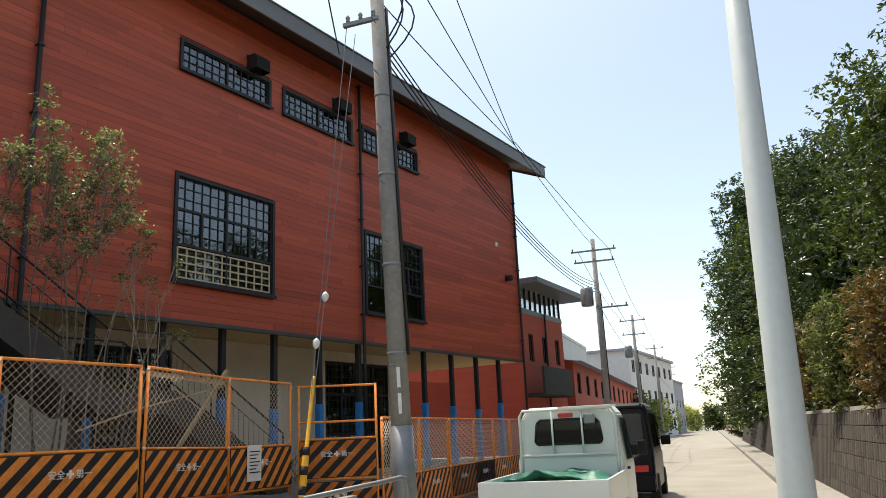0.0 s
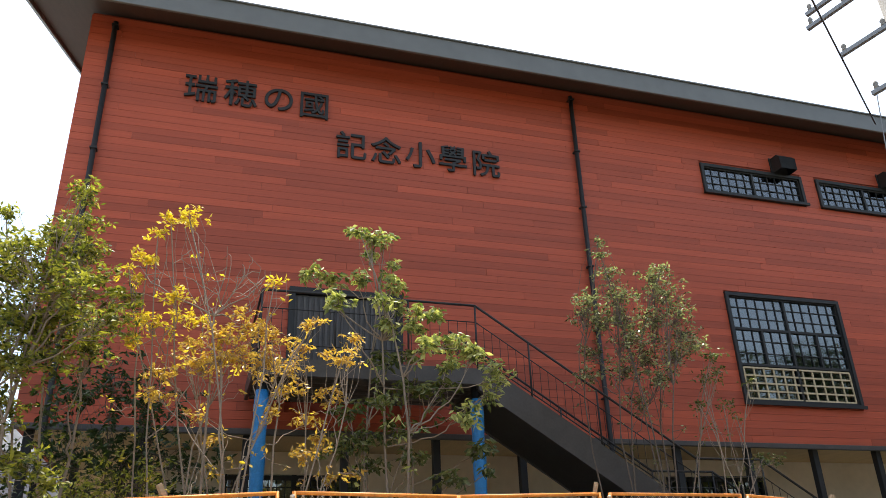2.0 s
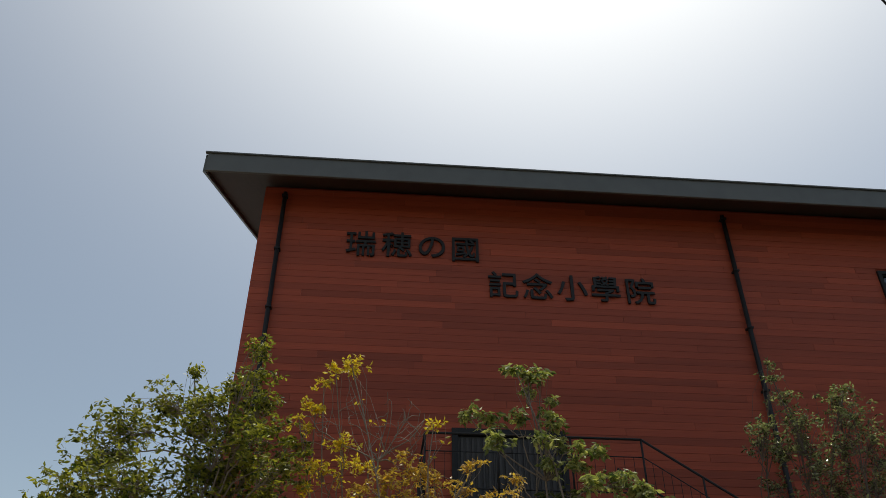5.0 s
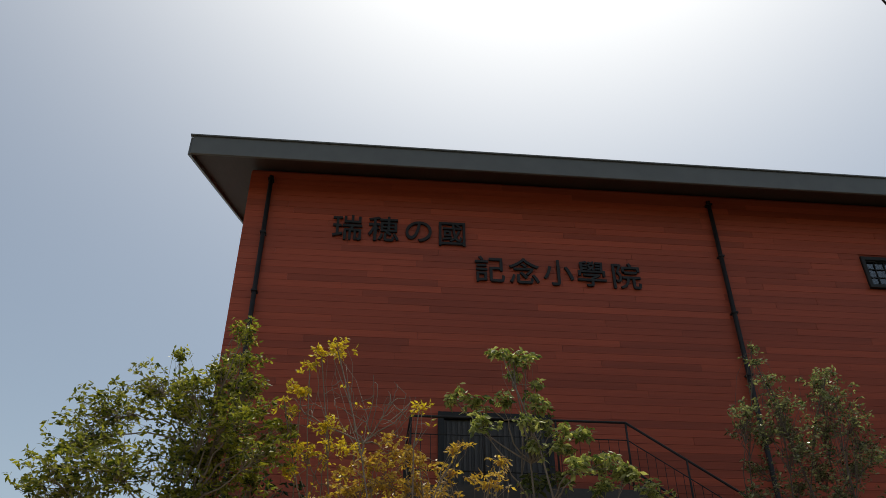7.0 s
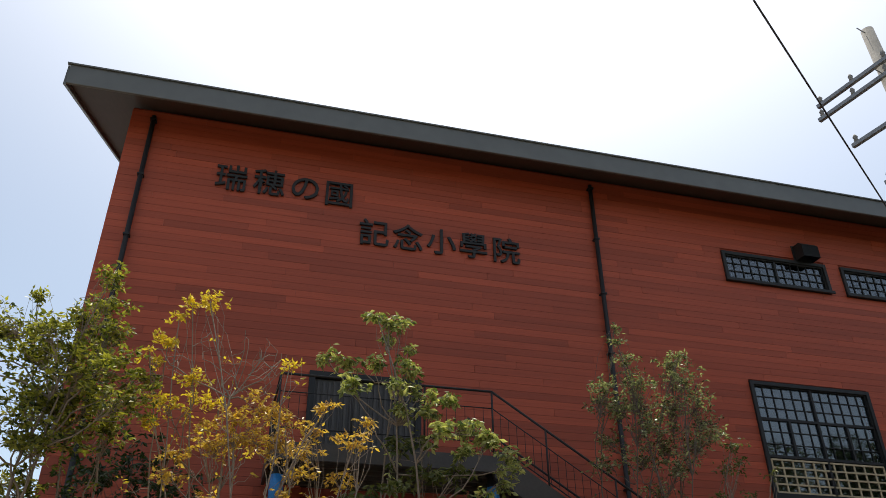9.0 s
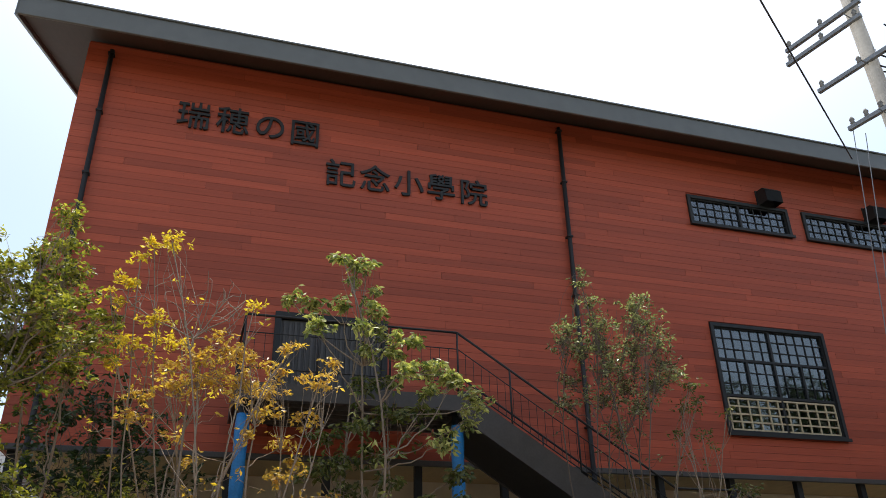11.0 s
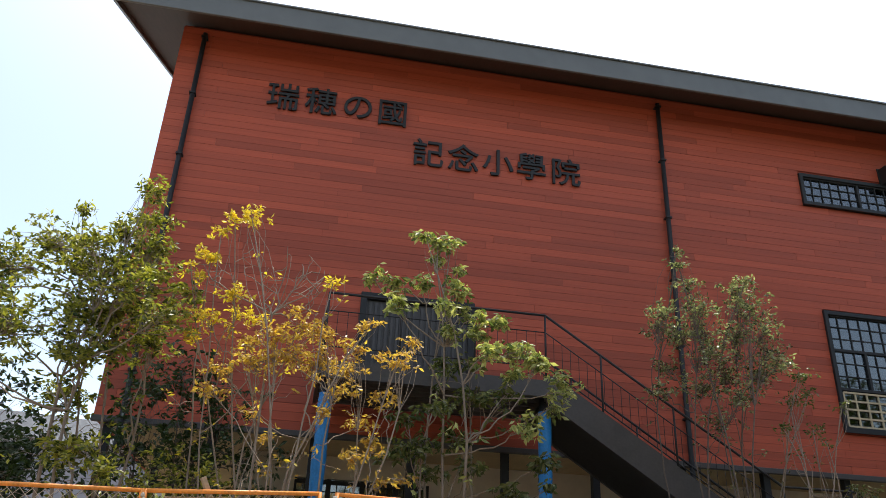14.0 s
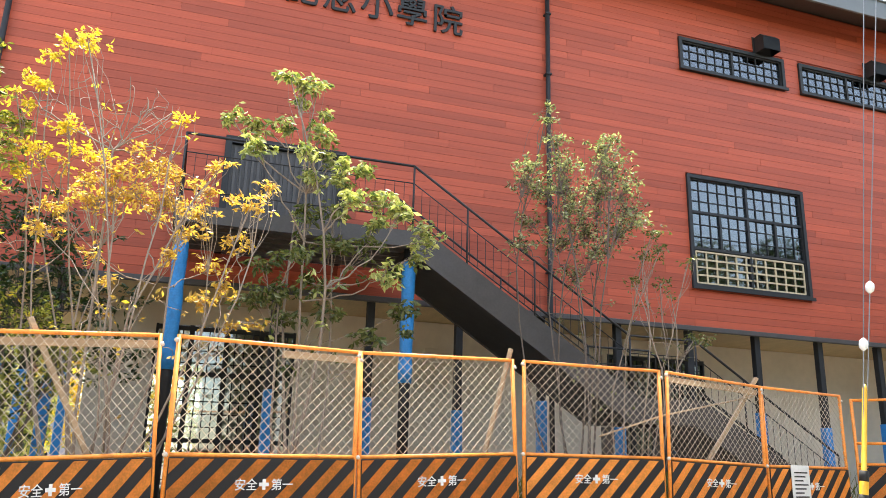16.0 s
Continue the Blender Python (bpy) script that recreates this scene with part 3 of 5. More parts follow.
railing([(LX0, yr, foot(0)), (LX1, yr, foot(0))], [(LX0, yr, foot(0)), (1.7, yr, foot(0)), (2.75, yr, foot(0)), (LX1, yr, foot(0))], 0.93)
railing([(LX0, WY - 0.15, foot(0)), (LX0, yr, foot(0))], [(LX0, WY - 0.15, foot(0))], 0.93)
for y in (yr, SY1 + 0.025):
    railing([(x, y, foot(x)) for x in (LX1, MX0, MX1, BX)], [(x, y, foot(x)) for x in (4.6, 5.65, MX0, MX1, 9.2, BX)], 0.93)
for x in (0.77, 3.80):
    post = new("stair_post"); post.parent = stair
    part("shaft", tubed([(x, SY0 + 0.2, SITE), (x, SY0 + 0.2, LZ - 0.06)], 0.075, 12), M_DARK, post)
    bm = bmesh.new()
    zs = [2.05 + 0.21 * k for k in range(9)]
    tube(bm, [(x, SY0 + 0.2, min(z, LZ - 0.1)) for z in zs], [0.092 + 0.008 * math.sin(k * 2.1) for k in range(9)], 12)
    part("blue_wrap", bm, M_BLUE, post, "blue protective sheet taped round the post")
for x in (7.1, 8.0):
    part("prop", boxed(x - 0.07, x + 0.07, SY0 + 0.5, SY0 + 0.64, SITE, foot(x) - 0.45), M_STEEL, stair)

# ---- construction fence ----
FENCE_LABEL = "orange mesh safety fence panel with black and orange striped board"


def stripe_board(w, z0, z1, y, parent):
    """A board with slanting orange and black bars as separate flat bars, 3 mm proud."""
    part("board", boxed(0.03, w - 0.03, y, y + 0.012, z0, z1), M_BLACK, parent, "black board")
    h, step, k = z1 - z0 - 0.02, 0.26, 0
    x = 0.03 - h
    while x < w - 0.03:
        bm = bmesh.new()
        poly = [(x, 0), (x + 0.13, 0), (x + 0.13 + h, h), (x + h, h)]
        def cut(p, lim, keep):
            out = []
            for a, b in zip(p, p[1:] + p[:1]):
                ia, ib = keep(a[0], lim), keep(b[0], lim)
                if ia: out.append(a)
                if ia != ib:
                    f = (lim - a[0]) / (b[0] - a[0]); out.append((lim, a[1] + f * (b[1] - a[1])))
            return out
        poly = cut(poly, 0.035, lambda v, lim: v >= lim)
        if len(poly) > 2:
            poly = cut(poly, w - 0.035, lambda v, lim: v <= lim)
        if len(poly) > 2:
            f = bm.faces.new([bm.verts.new((px, y - 0.003, z0 + 0.01 + pz)) for px, pz in poly])
            bmesh.ops.solidify(bm, geom=[f], thickness=0.003)
            part("stripe", bm, M_ORANGE, parent)
        else:
            bm.free()
        x += step
    c = w / 2
    for body, dx in (("安", -0.24), ("全", -0.135), ("第", 0.10), ("一", 0.205)):
        part("letter", text_bm(body, 0.105, 0.004, pose(c + dx, y - 0.008, (z0 + z1) / 2 + 0.04, 90)), M_WHITE, parent)
    bm = bmesh.new()
    block(bm, c - 0.065, c + 0.025, y - 0.009, y - 0.005, (z0 + z1) / 2 + 0.065, (z0 + z1) / 2 + 0.095)
    block(bm, c - 0.035, c - 0.005, y - 0.0095, y - 0.0055, (z0 + z1) / 2 + 0.035, (z0 + z1) / 2 + 0.125)
    part("cross_mark", bm, M_WHITE, parent, "white cross")


def fence_panel(w, label=FENCE_LABEL, h=1.8):
    p = thing("fence_panel", label, "fence", "construction fence panels")
    for x in (0.02, w - 0.02):
        part("post", tubed([(x, 0, 0), (x, 0, h)], 0.022, 8), M_ORANGE, p)
    for z in (h - 0.015, 0.80, 0.16):
        part("rail", tubed([(0.02, 0, z), (w - 0.02, 0, z)], 0.019, 8), M_ORANGE, p)
    bm = bmesh.new()
    s, r = 0.094, 0.0031
    z0, z1 = 0.81, h - 0.03
    n = int((w + z1 - z0) / s)
    for d in (1, -1):
        for k in range(n):
            c = k * s + 0.02 - (z1 - z0)
            a, b = max(c, 0.03), min(c + z1 - z0, w - 0.03)
            if b > a + 0.02:
                za, zb = z0 + (a - c), z0 + (b - c)
                if d < 0:
                    za, zb = z0 + z1 - za, z0 + z1 - zb
                tube(bm, [(a, 0.003 * d, za), (b, 0.003 * d, zb)], r, 3, False)
    part("mesh", bm, M_WIRE, p, "diamond wire mesh")
    for x, z in ((0.0, h - 0.05), (w, h - 0.09), (0.0, 0.8)):
        part("tie_wire", lathe([(0.008, -0.02), (0.026, -0.01), (0.024, 0.008), (0.008, 0.022)], 7, pose(x, -0.012, z, 20, 15)), M_WIRE, p, "twisted tie wire")
    stripe_board(w, 0.18, 0.78, -0.03, p)
    return p


FD = Vector((0.978, 0.208, 0)).normalized()
F1 = Vector((0.79, 7.59, 0.30))
# post tops along the raised edge; the line bends a little at each joint
POSTS = [(-5.95, 6.60, 1.88), (-4.18, 6.92, 1.90), (-2.40, 7.20, 1.90), (-0.62, 7.45, 1.96), (0.88, 7.60, 2.05), (2.62, 8.00, 2.07), (4.46, 8.36, 2.15), (6.285, 8.41, 2.15), (8.06, 8.86, 2.10), (9.82, 9.28, 2.10)]
SPAN_AT = []
first = None
for k, (a, b) in enumerate(zip(POSTS, POSTS[1:])):
    turn = math.degrees(math.atan2(b[1] - a[1], b[0] - a[0]))
    run = math.hypot(b[0] - a[0], b[1] - a[1])
    at = pose(a[0], a[1], a[2] - 1.80, 0, -math.degrees(math.atan2(b[2] - a[2], run)), turn) @ Matrix.Diagonal((run / 1.825, 1, 1, 1))
    SPAN_AT.append(at)
    if first is None:
        first = fence_panel(1.815)
        first.matrix_basis = at
    else:
        copy_thing(first, at)


def on_fence(k, x, y, z):
    """A place on the k-th panel: along it, behind it, and above its foot."""
    return SPAN_AT[k] @ Vector((x, y, z))


# the panel that turns back to the road, open above two striped boards
turned = thing("fence_panel", "orange fence panel open above two striped boards", "fence", "construction fence panels", at=pose(9.93, 9.25, -0.26, 0, 0, -53))
for x in (0.02, 1.30):
    part("post", tubed([(x, 0, 0), (x, 0, 2.31)], 0.022, 8), M_ORANGE, turned)
for z in (2.29, 1.70, 1.42, 0.78, 0.10):
    part("rail", tubed([(0.02, 0, z), (1.30, 0, z)], 0.019, 8), M_ORANGE, turned)
stripe_board(1.32, 0.80, 1.40, -0.03, turned)
stripe_board(1.32, 0.12, 0.74, -0.03, turned)
# a further row at the road's level
plain = fence_panel(1.80)
G1 = Vector((10.9, 8.25, Z0 + 0.02))
plain.matrix_basis = pose(*G1, 0, 0, 14)
for k in range(1, 10):
    copy_thing(plain, pose(*(G1 + RD * 1.84 * k), 0, 0, 14 + 0.8 * math.sin(k * 2.2)))
# timber braces tied to the fence, and a stake
for k, x, lean in ((3, 0.62, 0.75), (5, 1.76, -0.30), (7, 1.70, -0.95)):
    brace = thing("timber_brace", "weathered timber brace leaning behind the fence", "timber", "fence braces")
    v = Vector((lean, 0.22, -1.45))
    m = Matrix.Translation(on_fence(k, x, 0.06, 1.80)) @ v.to_track_quat("Z", "Y").to_matrix().to_4x4()
    part("plank", boxed(-0.035, 0.035, -0.02, 0.02, -0.12, v.length, 0.004, m), M_WOOD, brace)
for k, a, b in ((3, 0.2, 1.75), (4, 1.0, 1.78), (7, 0.05, 1.75)):
    batten = thing("timber_batten", "thin pale timber batten tied under the fence top", "timber", "fence battens")
    part("batten", boxed(a, b, 0.03, 0.06, 1.68, 1.745, 0.004, SPAN_AT[k]), M_WOOD, batten)
rope = thing("tie_rope", "thin pale rope slanting across the fence mesh", "rope")
part("strand", tubed([on_fence(6, 1.0, 0.08, 1.02), on_fence(7, 0.0, 0.08, 1.28), on_fence(7, 1.7, 0.06, 1.66)], 0.012, 6), M_WOOD, rope)
notice = thing("notice_board", "white printed notice tied to the striped fence", "sign", at=SPAN_AT[8] @ pose(0.62, -0.045, 0.0))
part("sheet", boxed(-0.19, 0.19, -0.012, 0, 0.3, 0.82, 0.004), M_WHITE, notice)
for k in range(7):
    part("printed_line", boxed(-0.14, 0.14 - 0.05 * (k % 3), -0.0165, -0.0125, 0.72 - k * 0.05, 0.736 - k * 0.05), M_BLACK, notice)

# ---- utility poles and wires ----
P1 = Vector((9.1, 6.50, 0))
LEAN_TO = Vector((0, 1, 0)) * 0.031           # the near pole leans a little


def utility_pole(base, height, label, arms, transformer=False, lean=Vector()):
    tip = Matrix.Rotation(lean.length, 4, Vector((-lean.y, lean.x, 0))) if lean.length else Matrix()
    p = thing("utility_pole", label, "utility pole", "poles along the road", at=Matrix.Translation((base.x, base.y, Z0)) @ tip @ pose(0, 0, 0, 0, 0, 14))
    part("shaft", tubed([(0, 0, -0.3), (0, 0, height)], [0.155, 0.095], 16), M_CONCRETE, p)
    for z, length, off in arms:
        arm = part("cross_arm", boxed(-0.15, -0.085, -length / 2 + off, length / 2 + off, z - 0.032, z + 0.032), M_GALV, p)
        for k in range(3):
            y = off - length / 2 + 0.08 + k * (length - 0.16) / 2
            part("insulator", lathe([(0.015, 0), (0.038, 0.03), (0.026, 0.06), (0.04, 0.09), (0.015, 0.14)], 8, pose(-0.118, y, z + 0.03)), M_CONCRETE, arm)
    for k in range(int(height / 0.45) - 3):
        z = 2.0 + k * 0.45
        part("step_bolt", tubed([(0.0, 0, z), ((-1) ** k * 0.30, 0, z)], 0.009, 4), M_GALV, p)
    for z in (2.6, 3.9, 5.3, 6.6):
        if z < height:
            r = 0.155 - 0.06 * z / height
            part("band", lathe([(r + 0.006, 0), (r + 0.008, 0.05)], 16, pose(0, 0, z)), M_GALV, p)
    part("riser_cable", tubed([(0.04, -0.16, 2.6), (0.04, -0.145, 5.0), (0.04, -0.13, height - 2.5)], 0.026, 6), M_CABLE, p, "black cable strapped to the pole")
    if transformer:
        part("transformer", lathe([(0.25, 0), (0.28, 0.05), (0.28, 0.75), (0.2, 0.85)], 12, pose(0.1, 0.48, height - 3.0)), M_GALV, p)
    return p


near_pole = utility_pole(P1, 10.65, "weathered concrete utility pole with arms and cables", [(9.85, 1.3, 0.45), (9.6, 1.3, 0.5), (8.8, 1.4, 0.10), (7.92, 0.6, 0.25)], lean=LEAN_TO)
part("sleeve", tubed([(0, 0, 0.2), (0, 0, 1.62)], [0.166, 0.160], 16), M_GALV, near_pole, "smooth grey sleeve round the foot")
for z in (1.78, 2.14):
    part("label_plate", boxed(-0.155, -0.149, -0.085, -0.035, z, z + 0.28), M_WHITE, near_pole, "white label plate")
utility_pole(RD * 34.6 - RN * 4.1, 9.75, "distant concrete utility pole with a transformer", [(9.2, 2.0, 0), (8.7, 1.8, 0), (6.6, 1.4, -0.6)], True)
utility_pole(RD * 57 - RN * 4.4, 9.2, "distant concrete utility pole", [(8.8, 1.8, 0), (7.8, 1.6, 0)], True)
utility_pole(RD * 82 - RN * 4.4, 9.4, "distant concrete utility pole", [(9.0, 1.8, 0), (8.0, 1.6, 0)])
utility_pole(RD * 112 - RN * 4.4, 9.4, "far concrete utility pole", [(9.0, 1.8, 0), (8.0, 1.6, 0)])
utility_pole(RD * -22 - RN * 4.4, 11.0, "concrete utility pole behind", [(10.4, 1.8, 0), (9.3, 1.6, 0)])


def wire(a, b, sag, label="thin black overhead wire", r=0.011):
    w = thing("overhead_wire", label, "wire", "wires between the poles")
    a, b = Vector(a), Vector(b)
    pts = [a.lerp(b, k / 14) - Vector((0, 0, sag * 4 * (k / 14) * (1 - k / 14))) for k in range(15)]
    part("strand", tubed(pts, r, 5), M_CABLE, w)
    return w


def on_pole(u, v, z, across=0.0):
    if u == 10.3:
        return P1 + LEAN_TO * z + RN * across + Vector((0, 0, z + Z0))
    return RD * u + RN * (v + across) + Vector((0, 0, z + Z0))


P2 = (34.6, -4.1)
knot = on_pole(19.9, -4.25, 9.12)
for z, ac in ((10.2, 0.75), (9.3, 0.35), (8.5, -0.1)):
    wire(on_pole(10.3, -4.1, z, ac), knot, 0.05)
wire(knot, on_pole(*P2, 9.45, 0.0), 0.12)
wire(knot + Vector((0, 0, 0.1)), on_pole(*P2, 9.1, 0.8), 0.1)
for k in range(4):
    wire(on_pole(10.3, -4.1, 7.6 - 0.13 * k, 0.1), on_pole(*P2, 7.75 - 0.16 * k, 0.05 * k), 0.85, "grey telephone cable between the poles", 0.012)
SPAN = [(*P2, 0.0), (57, -4.4, -0.4), (82, -4.4, -0.2), (112, -4.4, -0.2)]
for (u0, v0, d0), (u1, v1, d1) in zip(SPAN, SPAN[1:]):
    for z, ac in ((9.25, -0.7), (9.25, 0.7), (8.2, 0.2), (6.6, 0.1)):
        wire(on_pole(u0, v0, z + d0, ac), on_pole(u1, v1, z + d1, ac), 0.4)
wire(on_pole(10.3, -4.1, 7.5, -0.7), (-23.0, -14.8, 6.8), 0.3)
# looped jumper cables at the pole's head
for k, (h, d) in enumerate(((8.4, 0.35), (8.3, 0.6), (8.7, 0.3))):
    w = thing("jumper_cable", "black jumper cable looped at the pole head", "cable", "pole head cables")
    a = on_pole(10.3, -4.1, h + 0.4)
    part("strand", tubed([a + RN * (d * math.sin(t * math.pi / 8)) * (1 if k % 2 else 1.3) + Vector((0, 0, -0.19 * t)) + RD * 0.1 * k for t in range(9)], 0.014, 5), M_CABLE, w)

guy = thing("guy_wire", "steel stay wires with white insulators and a yellow guard", "stay wire")
GA = Vector((7.86, 7.34, SITE - 0.3))
GT = on_pole(10.3, -4.1, 7.92, -0.50)
for off, f in ((RD * -0.10, 0.325), (RD * 0.22, 0.415)):
    top, low = GT + off * 1.0, GA.lerp(GT, 0.30)
    part("strand", tubed([top, GA.lerp(top, f)], 0.0065, 5), M_GALV, guy)
    m = Matrix.Translation(GA.lerp(top, f)) @ (top - GA).to_track_quat("Z", "Y").to_matrix().to_4x4()
    part("insulator", lathe([(0.012, -0.075), (0.045, -0.04), (0.05, 0.0), (0.045, 0.04), (0.012, 0.075)], 10, m), M_PORC, guy, "white guy insulator")
    part("lower_strand", tubed([GA, GA.lerp(top, f)], 0.0065, 5), M_GALV, guy)
m = Matrix.Translation(GA) @ (GT - GA).to_track_quat("Z", "Y").to_matrix().to_4x4()
part("guard", lathe([(0.048, 0.0), (0.046, 1.1), (0.028, 1.12), (0.026, 2.0), (0.012, 2.05)], 12, m), M_YELLOW, guy, "yellow plastic guard tube")
for k in range(4):
    part("black_band", lathe([(0.0495, 0.25 + 0.25 * k), (0.049, 0.36 + 0.25 * k)], 12, m), M_BLACK, guy)

# ---- street lamp close by ----
lp = thing("street_lamp", "tapered pale grey steel lamp post", "street lamp", at=pose(4.21, 0.80, Z0 + 0.11, 1.2))
part("pole", tubed([(0, 0, 0), (0, 0, 1.0), (0, 0, 6.7)], [0.096, 0.086, 0.032], 28), M_LAMP, lp)
part("base_flange", lathe([(0.16, 0), (0.16, 0.02), (0.1, 0.03)], 20), M_LAMP, lp)
part("bracket", tubed([(0, 0, 6.6), (-0.2, 0.05, 6.9), (-1.2, 0.3, 7.1)], 0.035, 10), M_LAMP, lp)
part("head", boxed(-1.75, -1.15, 0.2, 0.44, 7.03, 7.17, 0.03), M_LAMP, lp)

# ---- trees ----
L_GREEN = leaf_material("green_leaf", (0.030, 0.055, 0.010), (0.42, 0.40, 0.07), 0.45)
L_YELLOW = leaf_material("yellowing_leaf", (0.74, 0.52, 0.10), (0.36, 0.20, 0.06), 0.45)
L_GOLD = leaf_material("golden_leaf", (0.80, 0.58, 0.06), (0.46, 0.36, 0.05), 0.45)
L_PALE = leaf_material("pale_green_leaf", (0.07, 0.12, 0.022), (0.64, 0.63, 0.26), 0.42)
L_SMALL = leaf_material("small_glossy_leaf", (0.05, 0.075, 0.02), (0.20, 0.21, 0.08), 0.4, 0.25)
# dark glossy leaves; the pale second hue paints in their white glints
L_GLINT = leaf_material("glint_painted_leaf", (0.03, 0.045, 0.015), (0.40, 0.42, 0.24), 0.4, 0.2)
L_DARK = leaf_material("dark_evergreen_leaf", (0.014, 0.032, 0.008), (0.045, 0.075, 0.016), 0.3, 0.4)
L_WOODS = leaf_material("evergreen_leaf", (0.022, 0.045, 0.010), (0.085, 0.11, 0.022), 0.4, 0.4)
L_RUST = leaf_material("rusty_shrub_leaf", (0.20, 0.105, 0.035), (0.09, 0.085, 0.03), 0.35)
L_GRASS = leaf_material("grass_blade", (0.10, 0.13, 0.03), (0.24, 0.21, 0.06), 0.4)


class LeafBed:
    """Collects many small folded leaves for one mesh."""

    def __init__(self):
        self.v, self.f = [], []

    def leaf(self, p, way, side, length, width, fold=0.18):
        n = way.cross(side) * (width * fold)
        i = len(self.v)
        mid = p + way * (length * 0.5)
        self.v += [p, mid + side * (width * 0.5) - n, p + way * length, mid - side * (width * 0.5) - n]
        self.f += [(i, i + 1, i + 2), (i, i + 2, i + 3)]

    def finish(self, name, mat, parent, label=""):
        me = bpy.data.meshes.new(name)
        me.from_pydata([tuple(p) for p in self.v], [], self.f)
        me.materials.append(mat)
        ob = new(name, me)
        ob.parent = parent
        return tagged(ob, label)


def rand_dir(rng, up=0.0):
    v = Vector((rng.gauss(0, 1), rng.gauss(0, 1), rng.gauss(0, 1) + up))
    return v.normalized() if v.length > 1e-3 else Vector((0, 0, 1))


def rosette(bed, rng, p, n, length, droop, spread=0.05):
    """A tuft of leaves round a twig's end."""
    for _ in range(n):
        way = rand_dir(rng)
        way.z = way.z * 0.6 - droop
        way.normalize()
        side = way.cross(rand_dir(rng)).normalized()
        s = length * rng.uniform(0.65, 1.2)
        bed.leaf(p + rand_dir(rng) * spread * rng.random(), way, side, s, s * 0.42)


def branch(bm, rng, a, b, r0, r1, bend=0.12, steps=6):
    pts = []
    off = rand_dir(rng) * (b - a).length * bend
    for k in range(steps + 1):
        f = k / steps
        wob = rand_dir(rng) * 0.03 if 0 < k < steps else Vector()
        pts.append(a.lerp(b, f) + off * math.sin(math.pi * f) + wob)
    tube(bm, pts, [r0 + (r1 - r0) * k / steps for k in range(steps + 1)], 6, False)
    return pts


def small_tree(label, base, stems, lobes, leaf, bark, seed, tufts, per, length, droop, stem_r=0.03, category="tree", twig=0.5, squash=0.75, odd=110, reach=1.6, tight=0.6):
    """A young multi-stemmed tree: stems from the base reach towards lobes (x, y, z, radius); tufts of leaves on twigs round each lobe."""
    rng = random.Random(seed)
    base = Vector(base)
    t = thing("tree", label, category, at=pose(*base))
    wood, bed = bmesh.new(), LeafBed()
    order = sorted(lobes, key=lambda q: -q[2])
    mains = []
    for k, (x, y, z, r) in enumerate(order):
        c = Vector((x, y, z)) - base
        if k < stems:
            foot_ = Vector((rng.uniform(-0.16, 0.16), rng.uniform(-0.1, 0.1), 0))
            main = branch(wood, rng, foot_, c, stem_r * rng.uniform(0.8, 1.2), 0.006, 0.11, 8)
            mains.append(main)
        else:
            src = min(mains, key=lambda m: (m[5] - c).length * rng.uniform(0.7, 1.3))
            fit_ = [p for p in src if p.z < c.z - 0.15] or src[:2]
            main = branch(wood, rng, fit_[-1 if len(fit_) < 6 else rng.choice((-1, -2))], c, stem_r * 0.45, 0.005, 0.12, 8)
        n = max(3, int(tufts * (r / 0.4) ** 1.6))
        for _ in range(n):
            d = rand_dir(rng, 0.25)
            end = c + Vector((d.x * 1.15, d.y, d.z * squash)) * r * reach * rng.uniform(0.15, 1.0)
            if rng.random() < twig:
                branch(wood, rng, main[rng.choice((6, 7, 8))], end, 0.004, 0.0015, 0.12, 3)
            rosette(bed, rng, end, per, length, droop, length * tight)
    for _ in range(odd):                                 # odd tufts along the stems
        m = rng.choice(mains)
        k = rng.randrange(3, len(m) - 1)
        p = m[k].lerp(m[k + 1], rng.random())
        end = p + rand_dir(rng, 0.3) * rng.uniform(0.08, 0.35)
        branch(wood, rng, p, end, 0.004, 0.0015, 0.1, 3)
        rosette(bed, rng, end, max(3, per // 2), length, droop, 0.05)
    part("trunk", wood, bark, t)
    bed.finish("crown", leaf, t)
    return t


# big light-green tree beside the building's end
small_tree("leafy light-green young tree beside the building", (-1.45, 8.5, SITE), 5,
           [(-1.37, 8.21, 5.12, 0.13), (-1.45, 8.78, 5.02, 0.19), (-1.36, 8.71, 4.67, 0.19), (-1.15, 8.30, 4.19, 0.20), (-1.66, 8.50, 4.70, 0.18), (-1.67, 8.46, 4.32, 0.23), (-1.98, 8.62, 4.26, 0.24), (-2.18, 8.73, 5.04, 0.08), (-1.84, 8.18, 4.38, 0.20), (-1.40, 8.12, 3.97, 0.22), (-1.73, 8.77, 3.89, 0.29), (-1.88, 8.45, 3.72, 0.25), (-1.33, 8.71, 3.86, 0.26), (-0.94, 8.10, 3.68, 0.19), (-0.86, 8.46, 4.06, 0.12), (-1.52, 8.68, 3.50, 0.23), (-1.73, 8.28, 3.27, 0.24), (-1.18, 8.86, 3.63, 0.18), (-1.89, 8.82, 2.96, 0.20), (-1.58, 8.12, 2.34, 0.19), (-1.23, 8.12, 2.19, 0.11), (-2.88, 8.87, 4.34, 0.32), (-3.07, 8.86, 3.97, 0.32), (-2.94, 8.14, 3.41, 0.29), (-2.43, 8.17, 3.50, 0.38), (-2.36, 8.77, 4.61, 0.28), (-2.95, 8.69, 3.28, 0.34)],
           L_GREEN, M_BARK, 11, 165, 8, 0.075, 0.15, 0.026, squash=0.75)
